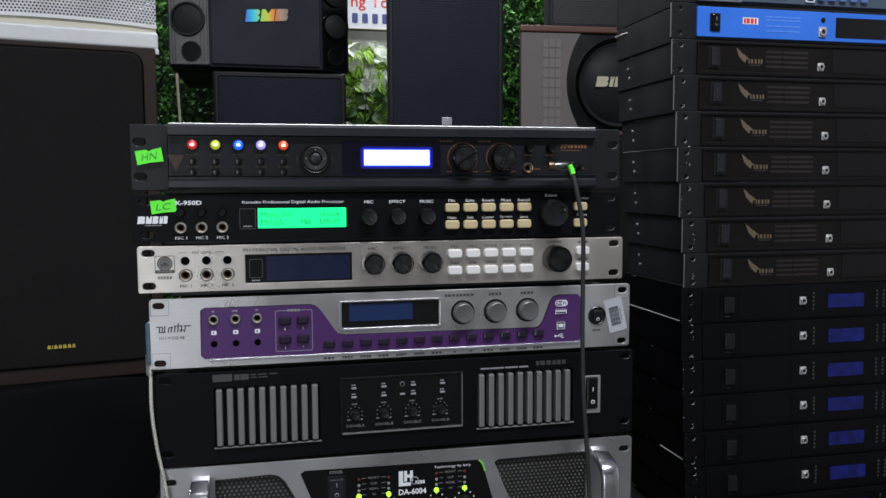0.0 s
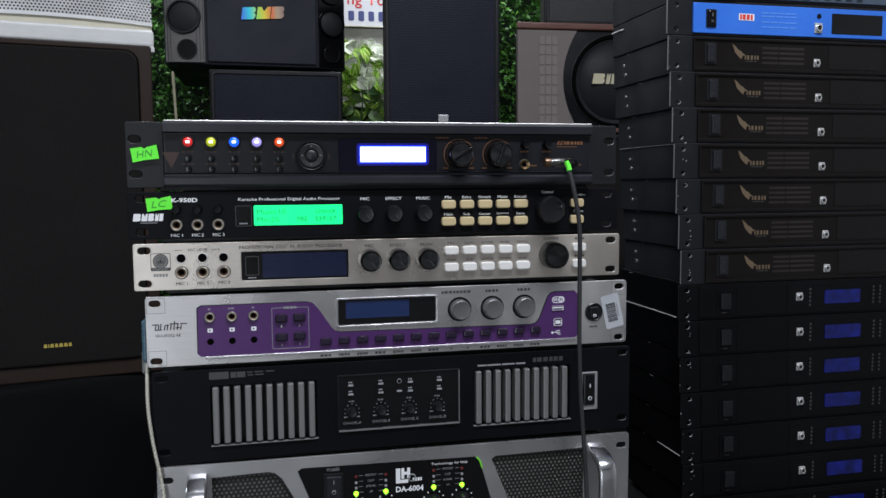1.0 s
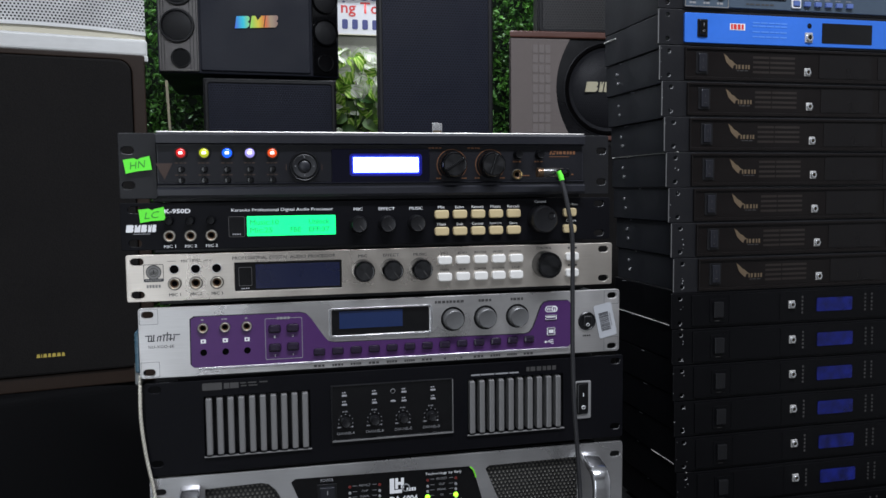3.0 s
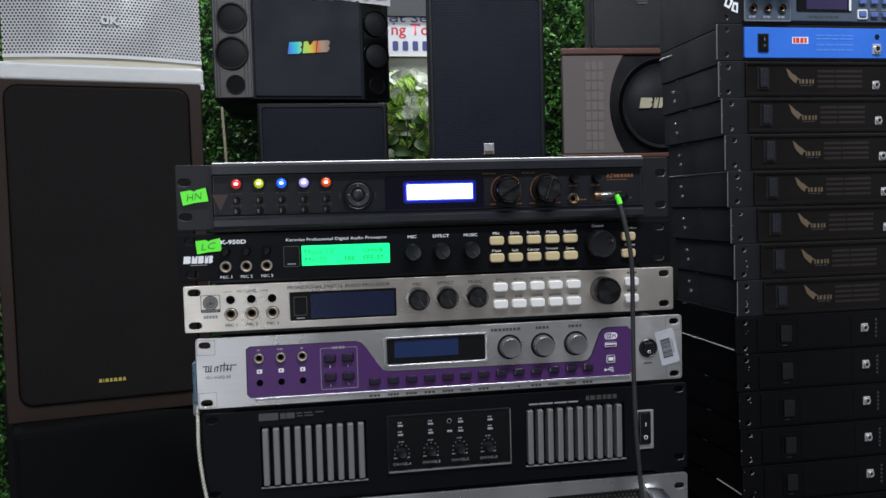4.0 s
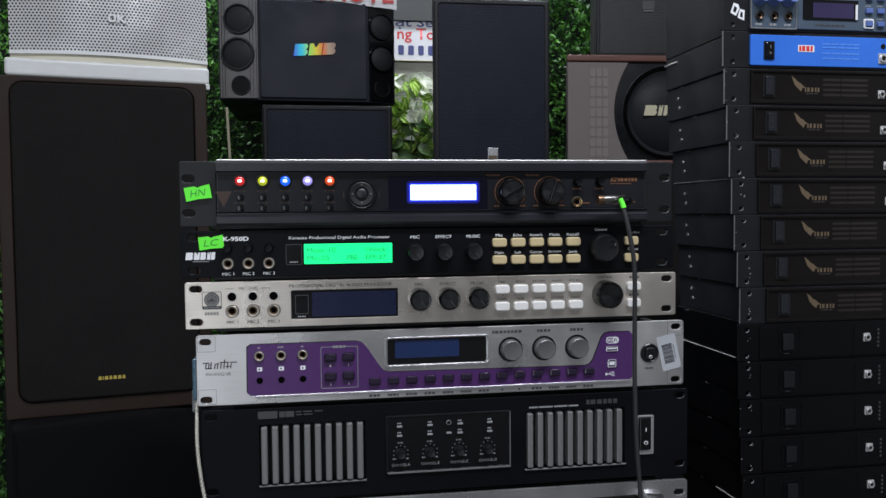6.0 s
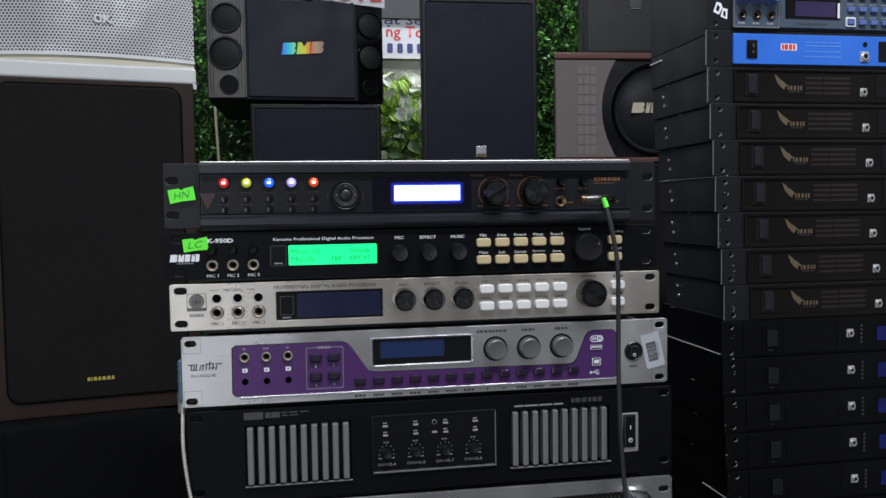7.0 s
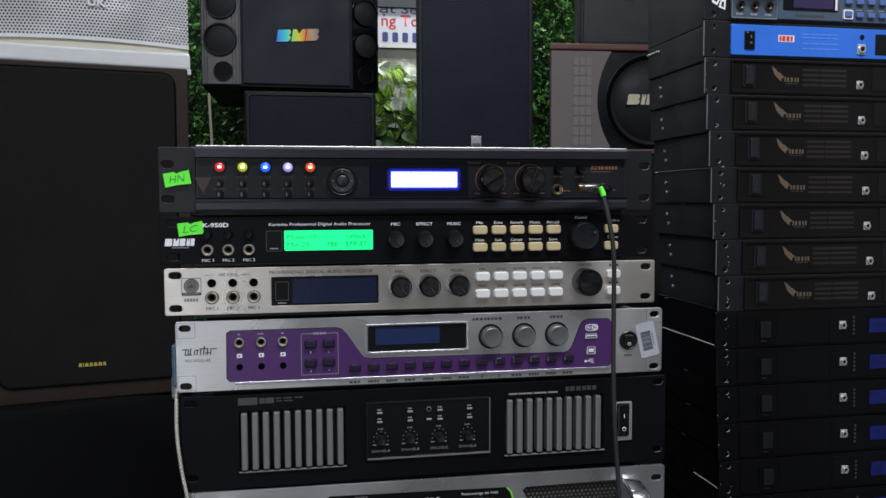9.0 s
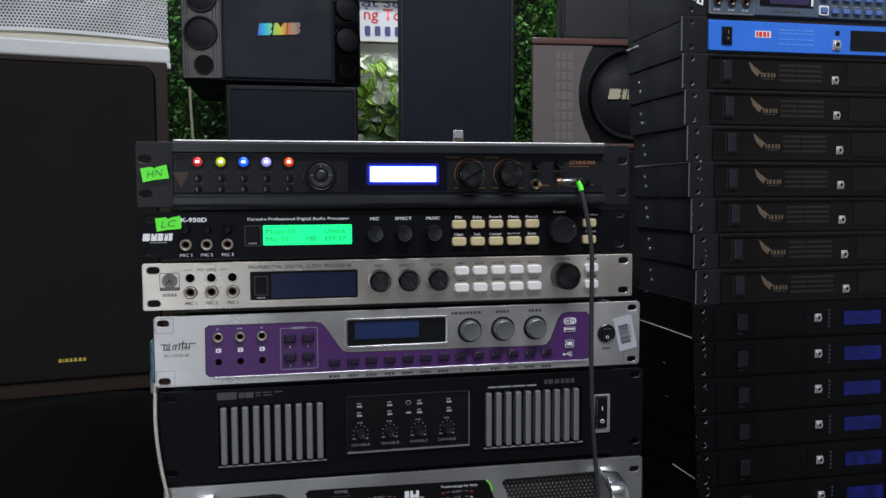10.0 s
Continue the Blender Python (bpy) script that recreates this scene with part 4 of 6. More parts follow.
def mic_preamp():
    """Top unit: charcoal, lit push-buttons, white-blue display."""
    t = thing("karaoke_mixer", pose(-0.004, 0.004, 1.0955, 0, 0, -0.6), "charcoal karaoke mixer with lit buttons and a bright display", "audio unit")
    w, h = 0.4815, 0.0605
    for s in (-1, 1):
        e = plate(rounded(-0.0165, 0.0165, 0, h, 0.002), [slot(s * 0.0085, z, 0.0115, 0.007) for z in (0.0125, 0.0445)], 0, 0.003, 0.0005)
        part("ear", e, "ear_black", t, at=(s * (w / 2 - 0.0165), 0, 0))
        if s > 0:
            slot_lips(t, [(w / 2 - 0.008, z) for z in (0.0125, 0.0445)], 0.0115, 0.007)
    bl, br = -0.2065, 0.21
    # moulded fascia: brow, recessed face, chin with a groove
    prof = [(0.003, 0.0006), (-0.009, 0.0006), (-0.011, 0.003), (-0.011, 0.0085), (-0.0085, 0.0105), (-0.0085, 0.0122), (-0.0105, 0.0134), (-0.0055, 0.0142), (-0.0055, 0.0498), (-0.0105, 0.051), (-0.011, 0.0585), (-0.0095, 0.0604), (0.003, 0.0604)]
    bm = bmesh.new()
    lo = [bm.verts.new((bl, y, z)) for y, z in prof]
    hi = [bm.verts.new((br, y, z)) for y, z in prof]
    for i in range(len(prof)):
        j = (i + 1) % len(prof)
        bm.faces.new((lo[i], lo[j], hi[j], hi[i]))
    bm.faces.new(lo)
    bm.faces.new(hi)
    bmesh.ops.recalc_face_normals(bm, faces=bm.faces[:])
    part("fascia", bm, "charcoal_panel", t)
    # the recess's shade is put into a darker sheet over its face
    part("recess_shade_plate", box(bl + 0.0008, br - 0.0008, -0.0059, -0.005, 0.0147, 0.0493, 0.0002, 1), "recess_shade_black", t)
    # the top edge's highlight is built as a bright metal strip
    part("top_trim", box(bl + 0.0005, br - 0.0005, -0.0095, 0.003, 0.0605, 0.0617, 0.0005), "nickel", t, "metal top edge, bright for its highlight")
    chassis(t, 0.43, 0.3, h)
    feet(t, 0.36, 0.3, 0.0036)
    Y = -0.006

    def put(name, me, m, x, z, label=""):
        return part(name, me, m, t, label, at=(x + 0.004, Y, z - 1.0955))

    rim = ring_mesh(0.0058, 0.0044, 0.0028)
    dome = as_mesh("lens", lathe([(0.0044, 0), (0.004, -0.002), (0.0025, -0.0031), (0, -0.0034)], 20))
    core = as_mesh("core", box(-0.0018, 0.0018, -0.0037, -0.0025, -0.0013, 0.0011, 0.0006))
    dot = as_mesh("small_button", lathe([(0.0033, 0), (0.0033, -0.001), (0.0026, -0.0012), (0.0024, -0.003), (0, -0.0034)], 16))
    for k, led in enumerate(("led_red", "led_yellow", "led_blue", "led_white", "led_orange")):
        x = -0.1895 + 0.0206 * k
        b = put("lit_button", rim, "black_plastic", x, 1.1375)
        part("lens", dome.copy(), led, b)
        part("core", core, "led_core", b)
        for z in (1.1222, 1.1122):
            put("small_button", dot, "gloss_black", x, z)
        for j, z in enumerate((1.1283, 1.1172)):
            bars(x + 0.004, z - 1.0955, 0.011, 0.0011, 3, "ink_faint", t, Y - 0.0003, seed=k + 9 * j)
    jog = put("jog_dial", as_mesh("jog", lathe([(0.0142, 0), (0.0142, -0.0026), (0.0132, -0.0038), (0.0124, -0.0034), (0.012, -0.002), (0.005, -0.002)], 40)), "black_plastic", -0.0775, 1.1248)
    part("pad", lathe([(0.0116, -0.0018), (0.0114, -0.0042), (0.0106, -0.0048), (0.0066, -0.004), (0.0058, -0.0022)], 40), "jog_grey", jog, "dull grey four-way pad")
    part("centre_button", lathe([(0.0052, -0.0018), (0.005, -0.0044), (0.0042, -0.005), (0, -0.0052)], 32), "charcoal_panel", jog)
    for a in range(4):
        part("pad_mark", box(-0.0006, 0.0006, -0.0051, -0.0044, 0.0078, 0.0094, 0.0002), "ink_mid", jog, turn=(0, 90 * a, 0))
    for s in (-1, 1):
        bars(-0.0735 + s * 0.0168, 0.0287, 0.0009, 0.006, 1, "ink_faint", t, Y - 0.0003)
    tri = bmesh.new()
    tri.faces.new([tri.verts.new(q) for q in ((-0.0075, 0, 0.006), (0.0075, 0, 0.006), (0, 0, -0.009))])
    part("print_mark", tri, "ink_triangle", t, at=(-0.2005, Y - 0.0002, 0.0265))
    win = put("display_window", plate(rounded(-0.048, 0.048, -0.0172, 0.0172, 0.002), [], -0.0012, 0.0005, 0.0004), "lcd_halo", -0.0037, 1.1243)
    part("display", plate(rounded(-0.0318, 0.0318, -0.0072, 0.0072, 0.0006), [], -0.0003, 0.0), "lcd_white", win, "lit white-blue display", at=(0.0047, -0.0017, 0.0018))
    part("backlight_edge", plate(rounded(-0.0329, 0.0329, -0.0083, 0.0083, 0.001), [], -0.0002, 0.0), "lcd_bleed", win, "blue backlight edge", at=(0.0047, -0.00145, 0.0018))
    # glowing sheet added for the lens bloom round the lit display
    part("display_bloom", plate(rounded(-0.0355, 0.0355, -0.0107, 0.0107, 0.003), [], -0.0001, 0.0), "lcd_bloom", win, "faint blue bloom round the display as a glowing sheet", at=(0.0047, -0.0013, 0.0018))
    kn = knob_mesh(0.0136, 0.014, 0.9)
    arc = bmesh.new()
    for i in range(28):
        a, b = radians(-45 + 270 * i / 28), radians(-45 + 270 * (i + 0.999) / 28)
        arc.faces.new([arc.verts.new((r * math.cos(q), 0, r * math.sin(q))) for r, q in ((0.0148, a), (0.0155, a), (0.0155, b), (0.0148, b))])
    arc = as_mesh("scale_ring", arc)
    for x, tl in ((0.067, 28), (0.1065, -12)):
        k = put("knob", kn, "gloss_black", x, 1.126)
        part("cap", disc(0.0104, 0.0, 32), "turned_cap", k, "dark turned metal cap", at=(0, -0.0137, 0))
        part("grip", box(-0.0016, 0.0016, -0.0165, -0.0135, -0.0112, 0.0112, 0.001), "gloss_black", k, turn=(0, 30 + tl, 0))
        part("scale_ring", arc, "ink_copper", t, at=(x + 0.004, Y - 0.0003, 0.0305))
        bars(x - 0.0125, 0.047, 0.014, 0.0014, 4, "ink_copper", t, Y - 0.0003, seed=int(x * 999))
        for s in (-1, 1):
            bars(x + 0.004 + s * 0.013, 0.0172, 0.006, 0.0012, 2, "ink_copper", t, Y - 0.0003)
    mini = knob_mesh(0.0046, 0.008)
    for x in (0.135, 0.158):
        put("small_knob", mini, "deep_black", x, 1.136)
        bars(x + 0.004, 0.0335, 0.0095, 0.0012, 3, "ink_copper", t, Y - 0.0003)
    for x, z in ((0.1345, 1.116), (0.182, 1.1168)):
        j = jack(x + 0.004, z - 1.0955, 0.0056, t, "brass_dark")
        j.location.y = Y
        bars(x + 0.014, z - 1.0965, 0.008, 0.0012, 3, "ink_copper", t, Y - 0.0003)
    # maker's mark: slanted block and bars
    bm = bmesh.new()
    for q in ([(0, 0), (0.002, 0), (0.0036, 0.004), (0.0016, 0.004)], [(0.003, 0), (0.006, 0), (0.0066, 0.0016), (0.0036, 0.0016)], [(0.0042, 0.0024), (0.007, 0.0024), (0.0076, 0.004), (0.0048, 0.004)]):
        bm.faces.new([bm.verts.new((x, 0, z)) for x, z in q])
    part("print_mark", bm, "ink_copper", t, at=(0.173, Y - 0.0003, 0.0405))
    bars(0.1915, 0.0425, 0.021, 0.0034, 6, "ink_copper", t, Y - 0.0003, gap=0.3)
    bars(0.1875, 0.0385, 0.029, 0.0006, 1, "ink_copper", t, Y - 0.0003)


def dsp_unit(name, label, z0, dark, x0=-0.003, y0=0.0):
    """1U karaoke processor; the black and the silver one share a layout."""
    t = thing(name, pose(x0, y0, z0), label, "audio unit")
    h = 0.0437
    face, ink = ("black_panel", "ink_white") if dark else ("silver", "ink_dark")
    if dark:
        win, rem = (-0.1322, -0.0488, 0.0110, 0.0300), (-0.1485, -0.1345, 0.0110, 0.0295)
    else:
        win, rem = (-0.1448, -0.0437, 0.0068, 0.0340), (-0.1412, -0.1288, 0.0115, 0.0295)
    holes = [] if dark else [rounded(win[0] - x0, win[1] - x0, win[2], win[3], 0.001)]
    rack_plate(t, RACK, h, face, holes, slot_size=(0.0115, 0.0065), inset=0.0125 if dark else 0.0098)
    chassis(t, 0.43, 0.24, h)
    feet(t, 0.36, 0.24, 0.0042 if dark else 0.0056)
    if dark:
        d = part("display", plate(rounded(win[0] - x0, win[1] - x0, win[2], win[3], 0.001), [], -0.0008, 0.0, 0.0003), "lcd_green", t, "lit green display")
        for body, x, z, w in (("Music:10", -0.116, 0.0242, 0.027), ("Mic:25", -0.119, 0.0168, 0.021), ("FBE", -0.087, 0.0168, 0.01), ("Unlock", -0.0645, 0.0242, 0.02), ("EFF:37", -0.0645, 0.0168, 0.02)):
            letter(body, x - x0, z, w, 0.0048, "ink_lcd", d, y=-0.001, bold=0.03)
        part("remote_window", plate(rounded(rem[0] - x0, rem[1] - x0, rem[2], rem[3], 0.001), [], -0.0004, 0.0), "gloss_black", t)
        part("window_edge", plate(rounded(rem[0] - x0 - 0.0005, rem[1] - x0 + 0.0005, rem[2] - 0.0005, rem[3] + 0.0005, 0.0014), [rounded(rem[0] - x0, rem[1] - x0, rem[2], rem[3], 0.001)], -0.0005, 0.0), "ink_dim", t)
        bars(-0.1415 - x0, 0.0132, 0.008, 0.0013, 4, "ink_grey", t, -0.0006)
    else:
        part("display_window", box(win[0] - x0 + 0.0003, win[1] - x0 - 0.0003, 0.002, 0.0028, win[2] + 0.0003, win[3] - 0.0003, 0), "gloss_black", t)
        part("display", box(-0.1255 - x0, -0.0455 - x0, 0.001, 0.0019, 0.0085, 0.0318, 0.0002), "lcd_off", t, "unlit dark blue display")
        r = part("remote_window", plate(rounded(rem[0] - x0, rem[1] - x0, rem[2], rem[3], 0.001), [rounded(rem[0] - x0 + 0.0005, rem[1] - x0 - 0.0005, rem[2] + 0.0005, rem[3] - 0.0005, 0.001)], 0.0008, 0.0018), "ink_dim", t)
        bars(-0.135 - x0, 0.0092, 0.008, 0.0013, 4, "ink_grey", t, 0.0008)
    # level controls and microphone sockets
    rows = (0.027, 0.0127) if dark else (0.0296, 0.0162)
    for k in range(3):
        x = (-0.2018 + 0.0186 * k if dark else -0.199 + 0.019 * k) - x0
        if dark:
            part("trim_knob", knob_mesh(0.0042, 0.006), "deep_black", t, at=(x, 0, rows[0]))
        else:
            trim = part("trim_socket", lathe([(0.0046, 0.0008), (0.0046, -0.0004), (0.0041, -0.0006), (0.0038, 0.0)], 24), "socket_plate", t, at=(x, 0, rows[0]))
            part("socket_hole", disc(0.0041), "hole_black", trim, at=(0, -0.00035, 0))
        jack(x, rows[1], 0.0056 if dark else 0.0061, t, "jack_metal")
    for k in range(3):
        letter("MIC %d" % (k + 1), (-0.2018 + 0.0186 * k if dark else -0.199 + 0.019 * k) - x0, 0.0032 if dark else 0.0058, 0.0105, 0.0028, "ink_white" if dark else "ink_dim", t, bold=0.006)
    # three turning knobs
    kn, kr = (knob_mesh(0.0088, 0.011, 0.85), 0.0088) if dark else (knob_mesh(0.0112, 0.015, 0.9), 0.0112)
    kz = 0.0202 if dark else 0.0229
    for x, word in ((-0.0268, "MIC"), (0.0013, "EFFECT"), (0.0306, "MUSIC")):
        if not dark:
            x += 0.0038
        k = part("knob", kn, "black_plastic" if dark else "gloss_black", t, at=(x - x0, 0, kz))
        part("pointer", box(-0.0004, 0.0004, -(0.0115 if dark else 0.0155), -0.0095 if dark else -0.0135, -kr * 0.75, -kr * 0.1, 0), "ink_dim", k, turn=(0, -35, 0))
        if not dark:
            part("cap", disc(kr * 0.74, 0.0, 32), "turned_cap", k, "turned metal cap with fine rings", at=(0, -0.01465, 0))
        letter(word, x - x0, 0.0352 if dark else 0.0372, 0.0024 * len(word) + 0.0015, 0.0029, "ink_white" if dark else "ink_dim", t, bold=0.006)
    cols = [(0.0563 if dark else 0.0593) + 0.0188 * k for k in range(5)]
    words = (("Mic", "Echo", "Reverb", "Music", "Recall"), ("Main", "Sub", "Center", "System", "Save"))
    if not dark:
        words = (("MIC", "ECHO", "REVERB", "MUSIC", "RECALL"), ("MAIN", "SUB", "CENTER", "SYSTEM", "SAVE"))
    colour = "cream_button" if dark else "white_button"
    me = BUTTON.copy()
    for r, z in enumerate((0.0287, 0.0118) if dark else (0.0305, 0.0136)):
        for k, x in enumerate(cols):
            part("button", me, colour, t, at=(x - x0, 0, z))
            if dark:
                letter(words[r][k], x - x0, z + 0.0072, 0.0019 * len(words[r][k]) + 0.0012, 0.0027, "ink_white", t, bold=0.004)
            else:
                letter(words[r][k], x - x0, z + 0.0072, 0.0019 * len(words[r][k]) + 0.0012, 0.0022, "ink_dim", t)
        part("button", me, colour, t, at=((0.1922 if dark else 0.1955) - x0, 0, z))
    cx = 0.1615 if dark else 0.166
    c = part("control_knob", knob_mesh(0.0148, 0.014, 0.9) if dark else knob_mesh(0.0142, 0.017, 0.92), "black_plastic" if dark else "gloss_black", t, at=(cx - x0, 0, 0.0222 if dark else 0.0232))
    if not dark:
        part("cap", disc(0.0104, 0.0, 32), "turned_cap", c, "turned metal cap with fine rings", at=(0, -0.0166, 0))
    if dark:
        part("finger_dimple", lathe([(0.0036, 0), (0.0022, 0.0007), (0, 0.0012)], 16), "gloss_black", c, at=(0.0065, -0.0142, 0.0035))
    letter("Control" if dark else "CONTROL", cx - x0 - 0.001, 0.0402 if dark else 0.0402, 0.0125 if dark else 0.0165, 0.0027, "ink_white" if dark else "ink_dim", t, bold=0.012)
    if dark:
        letter("Karaoke Professional Digital Audio Processor", -0.0985 - x0, 0.0355, 0.095, 0.0036, "ink_white", t, bold=0.004)
        letter("K-950D", -0.1942 - x0, 0.0357, 0.0232, 0.0042, "ink_white", t, bold=0.03)
        letter("Up/Enc", 0.1955 - x0, 0.0367, 0.013, 0.0027, "ink_white", t, bold=0.004)
        letter("Down", 0.1945 - x0, 0.0203, 0.0105, 0.0027, "ink_white", t, bold=0.004)
        # maker's mark as blocks
        bm = slanted_blocks(((-0.0128, 0.0065), (-0.0055, 0.005), (0.0002, 0.005), (0.0062, 0.003), (0.0098, 0.0035)), 0.0068, 0.0002, 0.001)
        part("print_mark", bm, "ink_white", t, at=(-0.227 - x0, -0.0002, 0.0168))
        bars(-0.2235 - x0, 0.0152, 0.02, 0.0007, 1, "ink_grey", t)
    else:
        letter("PROFESSIONAL DIGITAL AUDIO PROCESSOR", -0.098 - x0, 0.0385, 0.097, 0.0031, "ink_dim", t, bold=0.006)
        letter("MIC LEVEL", -0.1835 - x0, 0.0372, 0.018, 0.0026, "ink_dim", t)
        for s in (-1, 1):
            bars(-0.1835 - x0 + s * 0.0165, 0.0372, 0.01, 0.0004, 1, "ink_dim", t)
        bars(0.197 - x0, 0.0395, 0.011, 0.002, 3, "ink_dim", t)
        bars(0.197 - x0, 0.0215, 0.011, 0.002, 3, "ink_dim", t)
        # maker's mark: an outlined square with a ringed disc over a dark bar
        mk = part("print_mark", plate(rounded(-0.0088, 0.0088, -0.0072, 0.0092, 0.0012), [rounded(-0.0083, 0.0083, -0.0067, 0.0087, 0.001)], -0.0003, 0.0), "ink_dim", t, "square outlined maker's mark", at=(-0.2172 - x0, 0, 0.0256))
        part("mark_disc", disc(0.0066), "mark_grey", mk, at=(0, -0.0003, 0.0018))
        part("mark_ring", ring_mesh(0.0068, 0.0062, 0.0002), "ink_dim", mk, at=(0, -0.0004, 0.0018))
        part("mark_ring", ring_mesh(0.0042, 0.0037, 0.0002), "ink_dim", mk, at=(0, -0.0004, 0.0018))
        for a in (-0.0014, 0.0014):
            part("mark_stroke", ring_mesh(0.0014, 0.0009, 0.0002), "ink_dim", mk, at=(a, -0.0005, 0.0012))
            part("mark_stroke", box(a * 0.1 - 0.0003, a * 0.1 + 0.0003, -0.0008, -0.0004, 0.0005, 0.0042, 0), "ink_dim", mk)
        part("mark_bar", plate(rounded(-0.0083, 0.0083, -0.0066, -0.0042, 0.0004), [], -0.0004, 0.0), "ink_dark", mk)
        bars(0, -0.0054, 0.014, 0.0012, 7, "mark_grey", mk, -0.0006)
        bars(-0.2172 - x0, 0.0143, 0.013, 0.0028, 5, "mark_grey", t, seed=5)


def purple_unit():
    """Silver 1.5U effects unit with a purple field, display, and a bar-code sticker."""
    x0, z0, w, h = 0.0085, 0.9285, 0.4815, 0.0662
    t = thing("karaoke_effector", pose(x0, -0.001, z0), "silver karaoke effects unit with a purple printed field", "audio unit")
    Q = lambda x, z: (x - x0, z - z0)
    field = [Q(*q) for q in ((-0.184, 0.9365), (0.1905, 0.9362), (0.1937, 0.9385), (0.1937, 0.982), (0.1912, 0.9848), (0.170, 0.985), (0.1645, 0.9835), (0.1612, 0.9795), (0.1525, 0.9575), (0.1488, 0.953), (0.144, 0.9518), (-0.0515, 0.9535), (-0.0575, 0.9548), (-0.0618, 0.9595), (-0.0745, 0.9785), (-0.0785, 0.983), (-0.084, 0.9845), (-0.182, 0.9845), (-0.1858, 0.982), (-0.1862, 0.939))]
    win = rounded(-0.0575 - x0, 0.0455 - x0, 0.9578 - z0, 0.987 - z0, 0.003)
    rack_plate(t, w, h, "silver_cool", [rounded(-0.0545 - x0, 0.0427 - x0, 0.9602 - z0, 0.9852 - z0, 0.002)], r=0.003, inset=0.0084, slot_size=(0.0105, 0.0062), zs=(0.0055, h - 0.0065))
    for sx in (-1, 1):
        for zz in (0.0012, h - 0.0155):
            seam = plate(rounded(-0.0082, 0.0082, 0, 0.0143, 0.0008), [rounded(-0.0079, 0.0079, 0.0003, 0.014, 0.0008)], -0.0002, 0.0)
            part("ear_seam", seam, "ink_mid", t, at=(sx * (w / 2 - 0.0094), 0, zz))
    part("purple_field", plate(field, [], -0.0005, 0.0), "purple", t, "purple printed field")
    # dark copy of the field, shifted left and up behind it
    part("field_edge", plate([(x - 0.0011, z + 0.0009) for x, z in field], [], -0.0002, 0.0), "rim_black", t, "dark edge of the purple field")
    # bright pressed edge below the field
    part("field_lip", box(-0.18 - x0, 0.192 - x0, -0.0016, 0.0, 0.9338 - z0, 0.9358 - z0, 0.0008), "polished", t)
    part("display_bezel", plate(win, [rounded(-0.0555 - x0, 0.0435 - x0, 0.9597 - z0, 0.986 - z0, 0.002)], -0.0015, 0.0, 0.0005), "polished", t)
    part("display_window", box(-0.0552 - x0, 0.0432 - x0, 0.0016, 0.0026, 0.9596 - z0, 0.9856 - z0, 0), "gloss_black", t)
    part("display", box(-0.0472 - x0, 0.0158 - x0, 0.001, 0.0015, 0.9662 - z0, 0.9836 - z0, 0.0002), "lcd_off_blue", t, "unlit blue display")
    chassis(t, 0.43, 0.26, h)
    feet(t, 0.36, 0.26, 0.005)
    kn = knob_mesh(0.0104, 0.0095, 0.93)
    for x in (0.067, 0.1012, 0.1353):
        part("knob", kn, "knob_grey", t, "grey turned metal knob", at=(x - x0, 0, 0.9712 - z0))
        part("knob_gap", plate([(0.0124 * math.cos(q * math.pi / 16), 0.0124 * math.sin(q * math.pi / 16)) for q in range(32)], [], -0.0004, 0.0), "gloss_black", t, "dark gap round the knob", at=(x - x0, 0, 0.9712 - z0))
        bars(x - x0 - (0.003 if x < 0.07 else 0), 0.9888 - z0, 0.031 if x < 0.07 else 0.014, 0.0026, 8 if x < 0.07 else 4, "ink_dim", t)
    for k in range(3):
        x = -0.175 + 0.02 * k - x0
        jack(x, 0.9738 - z0, 0.005, t, "jack_metal")
        part("icon", plate(rounded(-0.0024, 0.0024, -0.0019, 0.0019, 0.0006), [], -0.0003, 0.0), "ink_white", t, at=(x, -0.0005, 0.9612 - z0))
        bars(x, 0.9612 - z0, 0.0018, 0.0016, 1, "purple", t, -0.00095)
        part("trim_hole", disc(0.0031), "hole_black", t, at=(x, -0.0008, 0.9505 - z0))
        bars(x, 0.9815 - z0, 0.003 + 0.003 * (k == 1), 0.0015, 1 + (k == 1), "ink_grey", t, -0.0006)
    part("frame_line", plate(rounded(-0.1182 - x0, -0.083 - x0, 0.9402 - z0, 0.9802 - z0, 0.0015), [rounded(-0.1177 - x0, -0.0835 - x0, 0.9407 - z0, 0.9797 - z0, 0.0013)], -0.0007, -0.0005), "ink_grey", t)
    bars(-0.1005 - x0, 0.9801 - z0, 0.0125, 0.0024, 4, "ink_grey", t, -0.0009)
    sq = as_mesh("button", box(-0.0058, 0.0058, -0.004, 0.0, -0.0042, 0.0042, 0.0022))
    for n, (x, z) in enumerate(((-0.1092, 0.9700), (-0.0922, 0.9702), (-0.1092, 0.9518), (-0.0922, 0.9522))):
        part("button", sq, "button_violet", t, at=(x - x0, 0, z - z0))
        letter(str(n + 1), x - x0, z - z0 - 0.0078, 0.0013, 0.0022, "ink_white", t, y=-0.0008)
    sm = as_mesh("button", box(-0.0056, 0.0056, -0.0035, 0.0, -0.0037, 0.0037, 0.0019))
    for k in range(13):
        x = -0.0672 + 0.0179 * k
        part("button", sm, "button_violet", t, at=(x - x0, 0, 0.9453 - z0 + 0.0012 * k / 12))
        if k in (7, 8):
            tri, s = bmesh.new(), 1 if k == 8 else -1
            tri.faces.new([tri.verts.new((s * a, 0, b)) for a, b in ((-0.0012, -0.0013), (0.0014, 0), (-0.0012, 0.0013))][::s])
